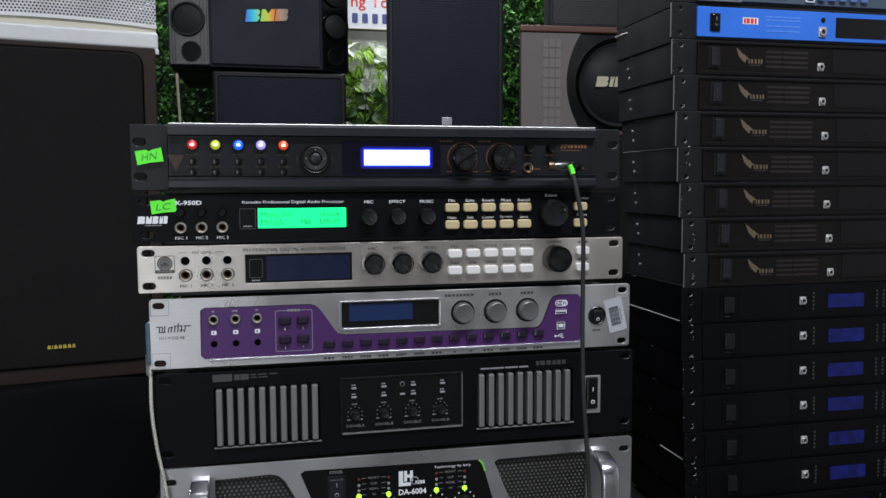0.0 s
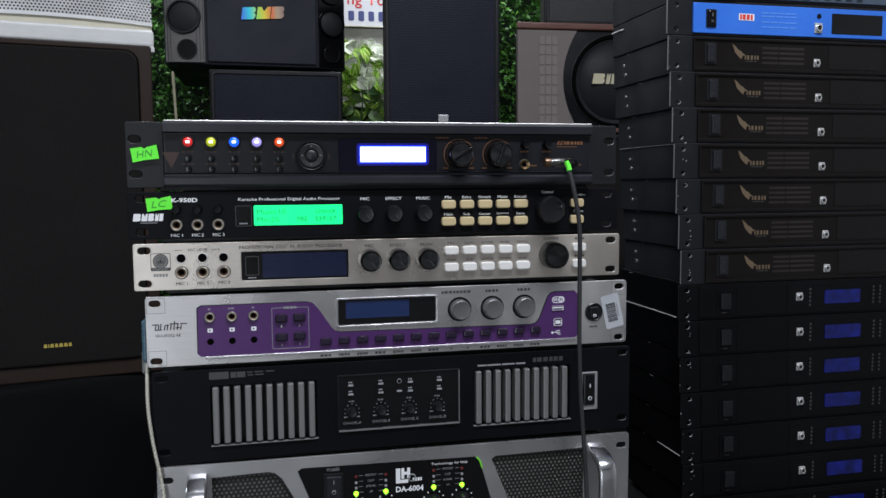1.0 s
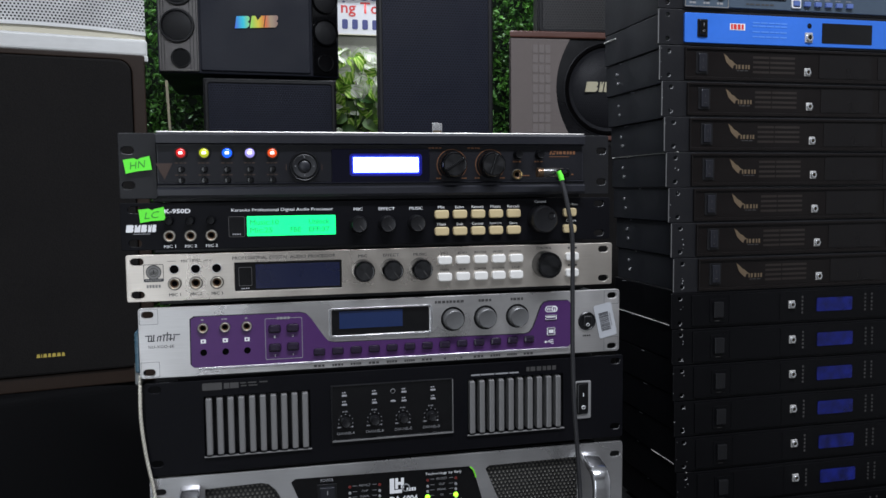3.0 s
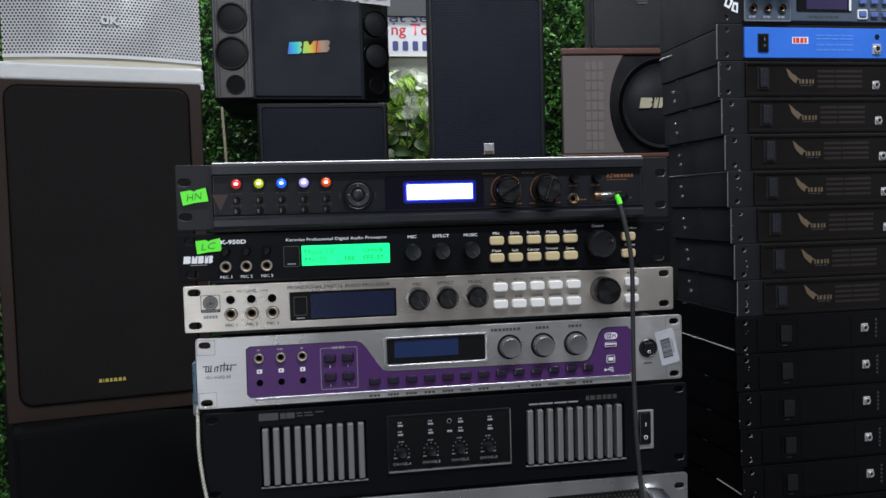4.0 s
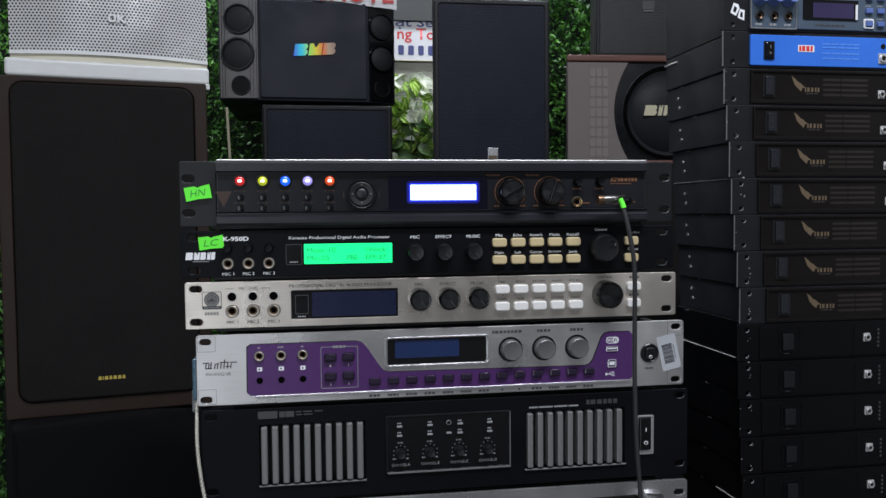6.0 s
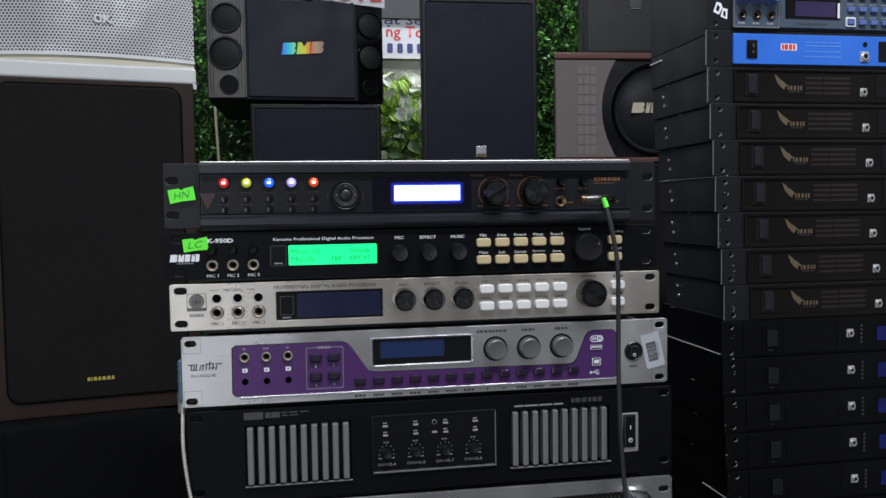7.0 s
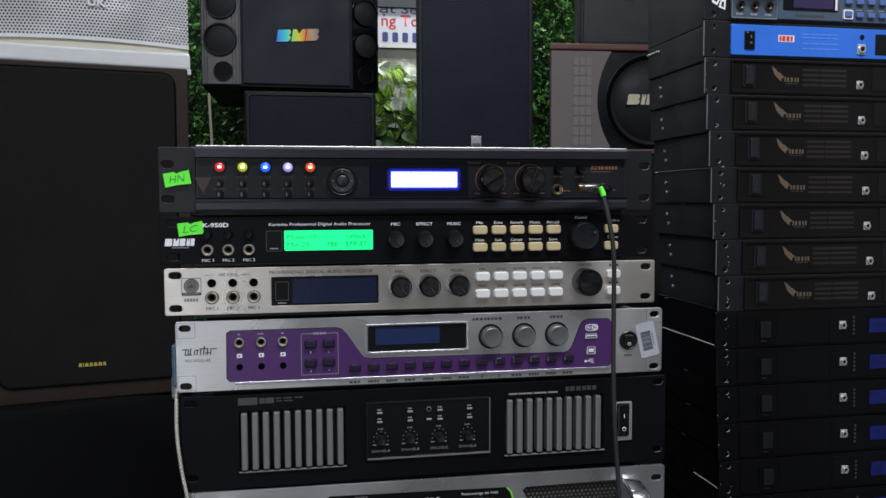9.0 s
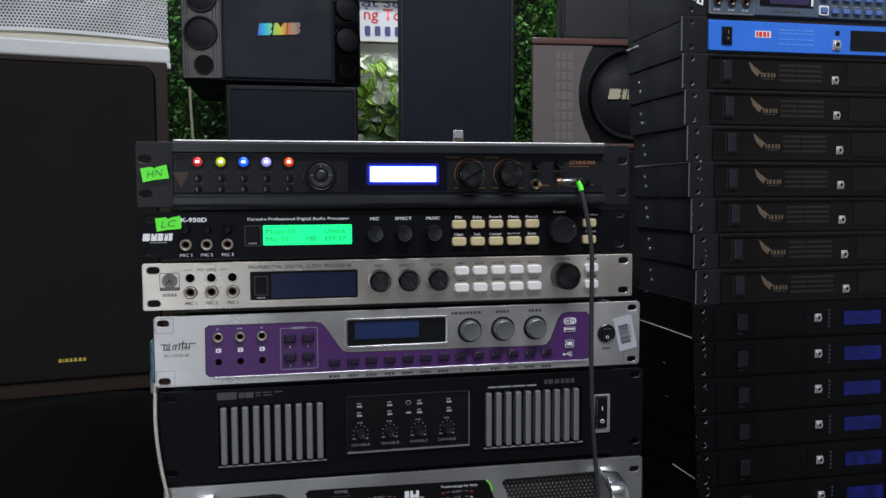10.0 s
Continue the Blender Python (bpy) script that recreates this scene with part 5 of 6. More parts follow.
            part("print_mark", tri, "ink_dark", t, at=(x - x0, -0.0003, 0.9313 - z0))
        else:
            bars(x - x0, 0.9313 - z0, 0.011, 0.0021, 3 + (k * 7) % 3, "ink_dim", t, seed=k)
    u = part("usb_port", plate(rounded(-0.0062, 0.0062, -0.0026, 0.0026, 0.0006), [rounded(-0.0054, 0.0054, -0.0018, 0.0018, 0.0004)], -0.0012, 0.0, 0.0003), "chrome", t, at=(0.172 - x0, -0.0003, 0.968 - z0))
    part("usb_tongue", box(-0.005, 0.005, -0.0008, 0.0, -0.0002, 0.0012, 0), "paper", u)
    u = part("usb_port", plate(rounded(-0.0046, 0.0046, -0.0042, 0.0042, 0.0012), [rounded(-0.0036, 0.0036, -0.0032, 0.0032, 0.0008)], -0.0012, 0.0, 0.0003), "chrome", t, at=(0.172 - x0, -0.0003, 0.9532 - z0))
    part("usb_tongue", box(-0.0026, 0.0026, -0.001, 0.0, -0.0016, 0.0018, 0), "paper", u)
    wf = part("print_mark", plate(rounded(-0.0068, 0.0068, -0.0033, 0.0033, 0.0032), [rounded(-0.0061, 0.0061, -0.0026, 0.0026, 0.0025)], -0.0002, 0.0), "ink_white", t, at=(0.1725 - x0, -0.0005, 0.9767 - z0))
    letter("Wi", -0.0033, 0.0, 0.0048, 0.0036, "ink_white", wf, y=-0.0003, bold=0.02)
    part("mark_block", plate(rounded(0.0, 0.0062, -0.0027, 0.0027, 0.0024), [], -0.0003, 0.0), "ink_white", wf)
    letter("Fi", 0.0032, 0.0, 0.0036, 0.0036, "purple", wf, y=-0.0005, bold=0.02)
    bars(0.172 - x0, 0.9424 - z0, 0.011, 0.0007, 1, "ink_white", t, -0.0007)
    part("print_mark", disc(0.0013), "ink_white", t, at=(0.1662 - x0, -0.0007, 0.9424 - z0))
    for q in ([(0.1685, 0.9426), (0.1712, 0.9446), (0.1745, 0.9446), (0.1745, 0.944), (0.1714, 0.944), (0.1692, 0.9426)], [(0.1705, 0.9422), (0.1728, 0.9402), (0.1752, 0.9402), (0.1752, 0.9408), (0.173, 0.9408), (0.1712, 0.9422)]):
        part("print_mark", plate([(a - x0, b - z0) for a, b in q], [], -0.0002, 0.0), "ink_white", t, at=(0, -0.0005, 0))
    sw = part("power_switch", lathe([(0.0098, 0.001), (0.0098, -0.0012), (0.0088, -0.002), (0.0078, -0.001), (0, -0.001)], 32), "black_plastic", t, "round black rocker switch", at=(0.2122 - x0, 0, 0.9622 - z0))
    part("rocker", box(-0.005, 0.005, -0.0035, 0, -0.0062, 0.0062, 0.0015), "black_plastic", sw, turn=(9, 0, 0))
    part("switch_mark", ring_mesh(0.0017, 0.0012, 0.0002), "ink_white", sw, at=(0, -0.0035, -0.0035))
    part("switch_mark", box(-0.0003, 0.0003, -0.0038, -0.003, 0.002, 0.0045, 0), "ink_white", sw)
    bars(0.2122 - x0, 0.9467 - z0, 0.009, 0.0018, 4, "ink_dim", t)
    # dark script mark and small print
    bm = bmesh.new()
    for k, (a, b) in enumerate(((0.0, 0.0055), (0.0025, 0.005), (0.0045, 0.0065), (0.008, 0.0045), (0.0105, 0.0055), (0.0135, 0.0055), (0.0165, 0.0085), (0.0195, 0.0055), (0.0225, 0.0048))):
        bm.faces.new([bm.verts.new(q) for q in ((a, 0, 0), (a + 0.0011, 0, 0), (a + 0.0019, 0, b), (a + 0.0008, 0, b))])
    for a, b, z in ((-0.002, 0.004, 0.005), (0.0095, 0.013, 0.0042), (0.0135, 0.0215, 0.0054), (0.0225, 0.029, 0.0052), (0.001, 0.0065, 0.0), (0.0185, 0.0225, 0.0015)):
        bm.faces.new([bm.verts.new(q) for q in ((a, 0, z), (b, 0, z), (b, 0, z + 0.001), (a, 0, z + 0.001))])
    part("print_mark", bm, "ink_dark", t, "dark script maker's mark", at=(-0.2245 - x0, -0.0003, 0.9632 - z0))
    letter("ISU-XGQ-6E", -0.2125 - x0, 0.958 - z0, 0.0225, 0.0032, "ink_dim", t)


def barcode_sticker():
    t = thing("barcode_sticker", pose(0.233, -0.0013, 0.962, 0, -12.5, 0), "white bar-code sticker on the silver effects unit", "sticker")
    part("paper", plate(rounded(-0.0102, 0.0102, -0.0178, 0.0178, 0.002), [], -0.0003, 0.0), "sticker_paper", t)
    rng = random.Random(4)
    z = -0.0105
    while z < 0.0085:
        s = rng.uniform(0.0003, 0.0009)
        part("bar", box(-0.0062, 0.0045, -0.0005, -0.00032, z, z + s, 0), "ink_dark", t)
        z += s + rng.uniform(0.0003, 0.0009)
    part("print_bar", box(0.0055, 0.0068, -0.0005, -0.00032, -0.007, 0.007, 0), "ink_grey", t)


def power_amp():
    """2U black amplifier with two grey-finned vents and a four-channel field."""
    x0, z0, w, h = 0.0128, 0.8345, 0.4835, 0.089
    t = thing("power_amplifier", pose(x0, 0.0, z0), "black four-channel power amplifier with two grey finned vents", "amplifier")
    vents = []
    for a, b in ((-0.1765, -0.077), (0.0822, 0.1865)):
        vents.append(rounded(a - x0, b - x0, 0.8505 - z0, 0.9075 - z0, 0.001))
    rack_plate(t, w, h, "black_panel", vents, inset=0.0088, slot_size=(0.0115, 0.0065), zs=(0.0115, h - 0.0065))
    part("case", box(-0.215, 0.215, 0.02, 0.33, 0.001, h - 0.001, 0.001), "black_metal", t)
    part("vent_back", box(-0.2, 0.2, 0.012, 0.016, 0.006, h - 0.006, 0), "black_metal", t)
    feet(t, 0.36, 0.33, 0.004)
    fin = as_mesh("fin", box(-0.0029, 0.0029, -0.0035, 0.009, 0.8515 - z0, 0.9062 - z0, 0.0012))
    for a, gap in ((-0.172, 0.01), (0.0866, 0.01035)):
        for k in range(10):
            part("fin", fin, "fin", t, at=(a + gap * k - x0, 0, 0))
    for a, b in ((-0.1765, -0.077), (0.0822, 0.1865)):
        part("vent_lip", box(a - x0 - 0.001, b - x0 + 0.001, -0.0022, 0.0, 0.8488 - z0, 0.8503 - z0, 0.0006), "fin", t)
    fr = (-0.057 - x0, 0.0665 - x0, 0.8538 - z0, 0.9105 - z0)
    part("field_frame", plate(rounded(*fr, 0.001), [rounded(fr[0] + 0.0016, fr[1] - 0.0016, fr[2] + 0.0022, fr[3] - 0.0012, 0.001)], -0.0018, 0.0, 0.0006), "black_plastic", t)
    # highlights of the frame's lower and right edges, painted as grey strips
    part("frame_highlight", box(fr[0] + 0.001, fr[1], -0.0022, -0.0016, fr[2], fr[2] + 0.0016, 0.0002), "fin", t, "highlight on the lower frame edge, painted grey")
    part("frame_highlight", box(fr[1] - 0.0009, fr[1], -0.0022, -0.0016, fr[2] + 0.002, fr[3] - 0.001, 0.0002), "fin", t, "highlight on the right frame edge, painted grey")
    part("field", plate(rounded(fr[0] + 0.0017, fr[1] - 0.0017, fr[2] + 0.0023, fr[3] - 0.0013, 0.001), [], -0.0005, 0.0), "gloss_black", t)
    kn = knob_mesh(0.0046, 0.008, 0.85)
    for k, ch in enumerate("ABCD"):
        x = -0.0428 + 0.0288 * k - x0
        part("knob", kn, "black_plastic", t, at=(x, -0.0005, 0.8738 - z0))
        letter("CHANNEL-" + ch, x, 0.862 - z0, 0.0178, 0.0028, "ink_grey", t, y=-0.0009, bold=0.006)
        for n in range(9):
            a = radians(-50 + 280 * n / 8)
            bars(x + 0.0072 * math.cos(a), 0.8738 - z0 + 0.0072 * math.sin(a), 0.0011, 0.0011, 1, "ink_mid", t, -0.0009, gap=0)
        for s in (-1, 1):
            bars(x + s * 0.006, 0.8682 - z0, 0.004, 0.0013, 2, "ink_grey", t, -0.0009)
        bars(x, 0.8838 - z0, 0.0062, 0.0015, 2, "ink_mid", t, -0.0009)
        lx = x - 0.001 + 0.001 * k
        for z in (0.901, 0.892):
            part("indicator", box(-0.0026, 0.0026, -0.0016, 0, -0.0009, 0.0009, 0.0003), "ink_grey", t, at=(lx, -0.0004, z - z0 - 0.0012))
            bars(lx, z - z0 + 0.0018, 0.0045, 0.0014, 2, "ink_grey", t, -0.0009)
    part("print_mark", ring_mesh(0.0024, 0.0019, 0.0002), "ink_grey", t, at=(0.0047 - x0, -0.0009, 0.9012 - z0))
    part("indicator", box(-0.0026, 0.0026, -0.0016, 0, -0.0009, 0.0009, 0.0003), "ink_grey", t, at=(0.0047 - x0, -0.0004, 0.8912 - z0))
    s = part("power_switch", plate(rounded(0.1995 - x0, 0.2172 - x0, 0.8578 - z0, 0.8982 - z0, 0.0012), [rounded(0.2008 - x0, 0.2142 - x0, 0.8625 - z0, 0.8962 - z0, 0.0008)], -0.0016, 0.0, 0.0005), "alu", t, "black rocker switch in a grey frame")
    part("rocker", box(0.2012 - x0, 0.2138 - x0, -0.0035, 0.001, 0.8632 - z0, 0.8957 - z0, 0.0012), "gloss_black", s)
    part("switch_mark", ring_mesh(0.0021, 0.0014, 0.0002), "ink_white", s, at=(0.2078 - x0, -0.0037, 0.8705 - z0))
    part("switch_mark", box(-0.0004, 0.0004, -0.0039, -0.0036, -0.002, 0.002, 0), "ink_white", s, at=(0.2078 - x0, 0, 0.884 - z0))
    # small print
    part("print_mark", plate(rounded(-0.009, 0.009, -0.0035, 0.0035, 0.0008), [], -0.0002, 0.0), "ink_dim", t, at=(-0.1685 - x0, -0.0003, 0.9172 - z0))
    bars(-0.1505 - x0, 0.9172 - z0, 0.0145, 0.0055, 2, "ink_dim", t, gap=0.1)
    bars(-0.1285 - x0, 0.919 - z0, 0.028, 0.0012, 3, "ink_dim", t)
    bars(-0.133 - x0, 0.9163 - z0, 0.018, 0.0012, 2, "ink_dim", t)
    bars(0.112 - x0, 0.9118 - z0, 0.052, 0.0016, 4, "ink_grey", t, gap=0.08)
    bars(0.1625 - x0, 0.9145 - z0, 0.034, 0.0046, 6, "ink_dim", t)


def stage_amp():
    """Large silver amplifier with dimpled vents, a dark centre field and carrying handles."""
    x0, z0, w, h = 0.0125, 0.659, 0.4826, 0.1715
    t = thing("stage_amplifier", pose(x0, 0.0, z0, 0, 0.35, 0), "silver power amplifier with dimpled vents and carrying handles", "amplifier")
    Q = lambda x, z: (x - x0, z - z0)
    vl = [Q(*q) for q in ((-0.179, 0.8165), (-0.127, 0.818), (-0.12, 0.8165), (-0.113, 0.81), (-0.078, 0.745), (-0.078, 0.68), (-0.18, 0.68))][::-1]
    vr = [Q(*q) for q in ((0.1, 0.813), (0.104, 0.816), (0.199, 0.8172), (0.202, 0.814), (0.202, 0.68), (0.128, 0.68), (0.128, 0.745))][::-1]
    mid = [Q(*q) for q in ((-0.098, 0.816), (-0.094, 0.819), (0.082, 0.817), (0.087, 0.813), (0.107, 0.745), (0.107, 0.68), (-0.07, 0.68), (-0.07, 0.745))][::-1]
    rack_plate(t, w, h, "alu", [vl, vr, mid], r=0.003, inset=0.009, slot_size=(0.0115, 0.0065), zs=(0.0135, h - 0.0135))
    part("case", box(-0.215, 0.215, 0.012, 0.42, 0.001, h - 0.001, 0.001), "black_metal", t)
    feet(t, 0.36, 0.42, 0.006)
    part("vent_mesh", box(-0.1815 - x0, -0.0765 - x0, 0.0035, 0.006, 0.676 - z0, 0.821 - z0, 0), "mesh_grey", t, "grey dimpled vent mesh")
    part("vent_mesh", box(0.098 - x0 + 0.0, 0.204 - x0, 0.0035, 0.006, 0.676 - z0, 0.821 - z0, 0), "mesh_grey", t, "grey dimpled vent mesh")
    part("field", plate(mid, [], 0.0008, 0.003), "gloss_black", t)
    part("field_edge", sweep([(0.0835 - x0, -0.0003, 0.8165 - z0), (0.087 - x0, -0.0003, 0.8125 - z0), (0.0895 - x0, -0.0003, 0.805 - z0)], 0.0008, 6), "edge_green", t, "thin lit green edge")
    for hx in (-0.192, 0.2145):
        out = [(0.0, 0.163), (-0.022, 0.157), (-0.031, 0.152), (-0.036, 0.144), (-0.037, 0.136), (-0.037, 0.036), (-0.031, 0.02), (0.0, 0.009)]
        inn = [(0.0, 0.016), (-0.027, 0.026), (-0.03, 0.038), (-0.03, 0.134), (-0.0285, 0.141), (-0.024, 0.1465), (0.0, 0.1545)]
        bm = bmesh.new()
        ring = [[bm.verts.new((x, y, z)) for y, z in out + inn] for x in (-0.0095, 0.0095)]
        for i in range(len(ring[0])):
            j = (i + 1) % len(ring[0])
            bm.faces.new((ring[0][i], ring[0][j], ring[1][j], ring[1][i]))
        n = len(out)
        for sd in ring:
            for i in range(n - 1):
                k = len(out + inn) - 1 - i
                q = [sd[i], sd[i + 1], sd[max(n, k - 1)], sd[k]]
                bm.faces.new([v for m, v in enumerate(q) if v not in q[:m]])
        bmesh.ops.recalc_face_normals(bm, faces=bm.faces[:])
        rim = [e for e in bm.edges if abs(e.verts[0].co.x - e.verts[1].co.x) < 1e-6 and len(e.link_faces) == 2 and e.calc_face_angle() > 1.2]
        bmesh.ops.bevel(bm, geom=rim, offset=0.0025, segments=3, profile=0.5, affect="EDGES")
        soften(bm, 45)
        part("handle", bm, "polished", t, "polished aluminium carrying handle", at=(hx - x0, 0, 0))
    sw = part("power_switch", plate(rounded(-0.0095, 0.0095, -0.016, 0.0115, 0.001), [], -0.001, 0.001, 0.0004), "black_plastic", t, at=(-0.0632 - x0, 0, 0.8 - z0))
    part("rocker", box(-0.0075, 0.0075, -0.004, 0, -0.0135, 0.0095, 0.001), "charcoal_panel", sw, turn=(5, 0, 0))
    part("switch_mark", ring_mesh(0.002, 0.0014, 0.0002), "ink_grey", sw, at=(0, -0.0052, -0.006))
    part("switch_mark", box(-0.0004, 0.0004, -0.0048, -0.0035, 0.002, 0.006, 0), "ink_grey", sw)
    letter("POWER", -0.0632 - x0, 0.8152 - z0, 0.0125, 0.0032, "ink_grey", t, y=0.0006)
    lens = as_mesh("lens", lathe([(0.0015, 0), (0.0013, -0.0012), (0, -0.0018)], 12))
    big = as_mesh("lens", lathe([(0.0026, 0), (0.0022, -0.002), (0, -0.003)], 14))
    for c, (xa, xb) in enumerate(((-0.0408, -0.0108), (0.0385, 0.0682))):
        for x in (xa, xb):
            part("lamp_red", lens, "led_dark_red", t, at=(x - x0, 0.0008, 0.806 - z0))
            for z in (0.7998, 0.7943):
                part("lamp_dark", lens.copy(), "ink_grey", t, at=(x - x0, 0.0008, z - z0)).data.materials[0] = M["ink_grey"]
            part("lamp_green", big, "led_green", t, "lit green lamp", at=(x - x0, 0.0008, 0.7885 - z0))
            for n in range(9):
                a = radians(-40 + 260 * n / 8)
                bars(x - x0 + 0.011 * math.cos(a), 0.774 - z0 + 0.011 * math.sin(a), 0.0013, 0.0015, 1, "ink_white", t, 0.0006, gap=0)
            part("knob", knob_mesh(0.0075, 0.012, 0.85), "black_plastic", t, at=(x - x0, 0.0008, 0.774 - z0))
        for z, word in ((0.8068, "PROTECT"), (0.801, "CLIP"), (0.7955, "SIGNAL"), (0.7898, "ON")):
            letter(word, (xa + xb) / 2 - x0, z - z0, 0.0016 * len(word), 0.0022, "ink_grey", t, y=0.0006)
            for s in (-1, 1):
                bars((xa + xb) / 2 - x0 + s * 0.01, z - z0, 0.0045, 0.0004, 1, "ink_grey", t, 0.0006, gap=0)
    letter("Technology by Italy", 0.0553 - x0, 0.8122 - z0, 0.0385, 0.0032, "ink_white", t, y=0.0006)
    letter("DA-6004", 0.0137 - x0, 0.7892 - z0, 0.0285, 0.0062, "ink_white", t, y=0.0006, bold=0.03)
    mk = part("print_mark", plate([(0, 0), (0.0125, 0), (0.0125, 0.0035), (0.0045, 0.0035), (0.0045, 0.0155), (0, 0.0155)], [], -0.0002, 0.0), "ink_white", t, "white block maker's mark", at=(-0.0005 - x0, 0.0006, 0.7955 - z0))
    part("mark_block", plate([(0.0055, 0.0045), (0.0085, 0.0045), (0.0085, 0.0085), (0.0115, 0.0085), (0.0115, 0.0045), (0.0145, 0.0045), (0.0145, 0.0155), (0.0115, 0.0155), (0.0115, 0.0115), (0.0085, 0.0115), (0.0085, 0.0155), (0.0055, 0.0155)], [], -0.0002, 0.0), "ink_white", mk)
    part("mark_ring", ring_mesh(0.0042, 0.003, 0.0002), "ink_grey", mk, at=(0.0165, -0.0002, 0.005))
    bars(0.0222, 0.003, 0.01, 0.0035, 4, "ink_white", mk, -0.0002)


mic_preamp()
dsp_unit("digital_processor", "black karaoke processor with a lit green display", 1.0482, True, -0.003)
dsp_unit("digital_processor", "brushed silver karaoke processor with white push-buttons", 1.0003, False, 0.0, 0.001)
purple_unit()
barcode_sticker()
power_amp()
stage_amp()


def sticker(x, z, w, h, turn, words, y):
    t = thing("green_sticker", pose(x, y, z, 0, turn, 0), "bright green paper sticker with pen writing on a unit's ear", "sticker")
    part("paper", plate([(-w / 2, -h / 2), (-0.001, -h / 2 + 0.0006), (w / 2, -h / 2), (w / 2, h / 2), (0.003, h / 2 - 0.0008), (0.0005, h / 2 - 0.0018), (-0.002, h / 2), (-w / 2, h / 2)], [], -0.0003, 0.0), "note_green", t)
    letter(words, 0, 0, w * 0.62, h * 0.48, "pen", t, y=-0.0006, shear=0.25, bold=-0.012, name="pen_writing")


sticker(-0.2278, 1.1268, 0.0232, 0.0128, -9, "HN", 0.003)
sticker(-0.2165, 1.0808, 0.0222, 0.0122, -6, "LC", -0.0005)

# ---- cables ----
c = thing("microphone_cable", pose(0.183, 0.0, 1.117), "black microphone cable with a plug hanging from the mixer", "cable")
part("cord", sweep([(-0.0145, -0.033, 0.0), (-0.009, -0.037, -0.025), (-0.002, -0.036, -0.063), (0.0003, -0.032, -0.12), (0.001, -0.031, -0.18), (0.003, -0.031, -0.236), (0.0075, -0.031, -0.295), (0.0105, -0.031, -0.344), (0.01, -0.05, -0.5), (0.01, -0.06, -0.8), (0.02, -0.1, -1.1145)], 0.0023, 10), "black_rubber", c)
part("plug", lathe([(0.003, 0.03), (0.0034, 0.005), (0.0046, 0.004), (0.0046, -0.006), (0.004, -0.01), (0.0, -0.01)], 20), "black_plastic", c, "plug in its socket", at=(-0.001, -0.012, 0.0))
part("plug_body", lathe([(0.0036, 0.004), (0.0048, 0.0), (0.005, -0.006), (0.0046, -0.012), (0.0042, -0.0165), (0, -0.0165)], 20), "plug_metal", c, "dark metal plug body", at=(-0.012, -0.022, 0.0005), turn=(0, 0, -86))
part("plug_collar", lathe([(0.0, 0.0), (0.0046, 0.0), (0.0048, -0.003), (0.0046, -0.006), (0.0, -0.006)], 20), "socket_sleeve", c, at=(-0.0278, -0.0225, 0.0005), turn=(0, 0, -90))
part("plug_joint", sweep([(-0.001, -0.02, 0.0), (-0.007, -0.028, 0.0005), (-0.0145, -0.033, 0.0)], 0.0034, 10), "gloss_black", c)
part("tape", sweep([(-0.0148, -0.0328, 0.0015), (-0.0135, -0.034, -0.003), (-0.0124, -0.035, -0.0075)], 0.0027, 10), "note_green", c, "bright green tape round the cord")
c = thing("speaker_wire", pose(-0.2325, 0.0, 0.925), "clear-sheathed twisted wire hanging beside the units", "wire")
WIRE = [(0.0, 0.02, 0.03), (-0.001, 0.004, 0.0), (-0.0005, -0.004, -0.035), (0.004, -0.006, -0.073), (0.0085, -0.005, -0.096), (0.0125, -0.008, -0.125), (0.014, -0.01, -0.2), (0.01, -0.02, -0.4), (0.0, -0.03, -0.921)]
wz = np.linspace(0.0299, -0.92, 800)
wx, wy = (np.interp(-wz, [-q[2] for q in WIRE], [q[k] for q in WIRE]) for k in (0, 1))
soft_ends = np.ones(25) / 25
wx, wy = (np.convolve(np.pad(v, 12, mode="edge"), soft_ends, "valid") for v in (wx, wy))
for turn in (0.0, math.pi):
    spin = wz * 2 * math.pi / 0.0075 + turn
    part("strand", sweep(list(zip(wx + 0.0006 * np.cos(spin), wy + 0.0006 * np.sin(spin), wz)), 0.00125, 6, 1), "wire", c, "twisted clear-sheathed strand")
part("plug", box(-0.0045, 0.001, 0.004, 0.03, 0.008, 0.047, 0.002), "clear_blue", c, "blue plastic plug")
part("plug", box(-0.0055, 0.0012, 0.006, 0.03, -0.004, 0.018, 0.002), "clear_grey", c, "clear plastic plug")


# ---- the tower of receivers ----
def antenna_socket(parent, x, z, y=0.0, size=0.0044):
    """Square flange with a short round barrel and its dark bore."""
    j = part("jack", plate(rounded(-size, size, -size * 1.15, size * 1.15, 0.0008), [], -0.0016, 0.0, 0.0004), "socket_plate", parent, "square chrome socket", at=(x, y, z))
    part("barrel", lathe([(size * 0.9, -0.0012), (size * 0.9, -0.0032), (size * 0.8, -0.0038), (size * 0.55, -0.0038), (size * 0.5, -0.0024)], 24), "chrome", j)
    part("socket_hole", disc(size * 0.54), "hole_black", j, at=(0, -0.0026, 0))
    part("pin", lathe([(size * 0.16, -0.0024), (size * 0.14, -0.0034), (0, -0.0036)], 10), "brass_dark", j)
    return j


def screw_holes(t, u, h, y=-0.0002):
    return [slot(u, z, 0.006, 0.005, 4) for z in (0.007, h - 0.007)]


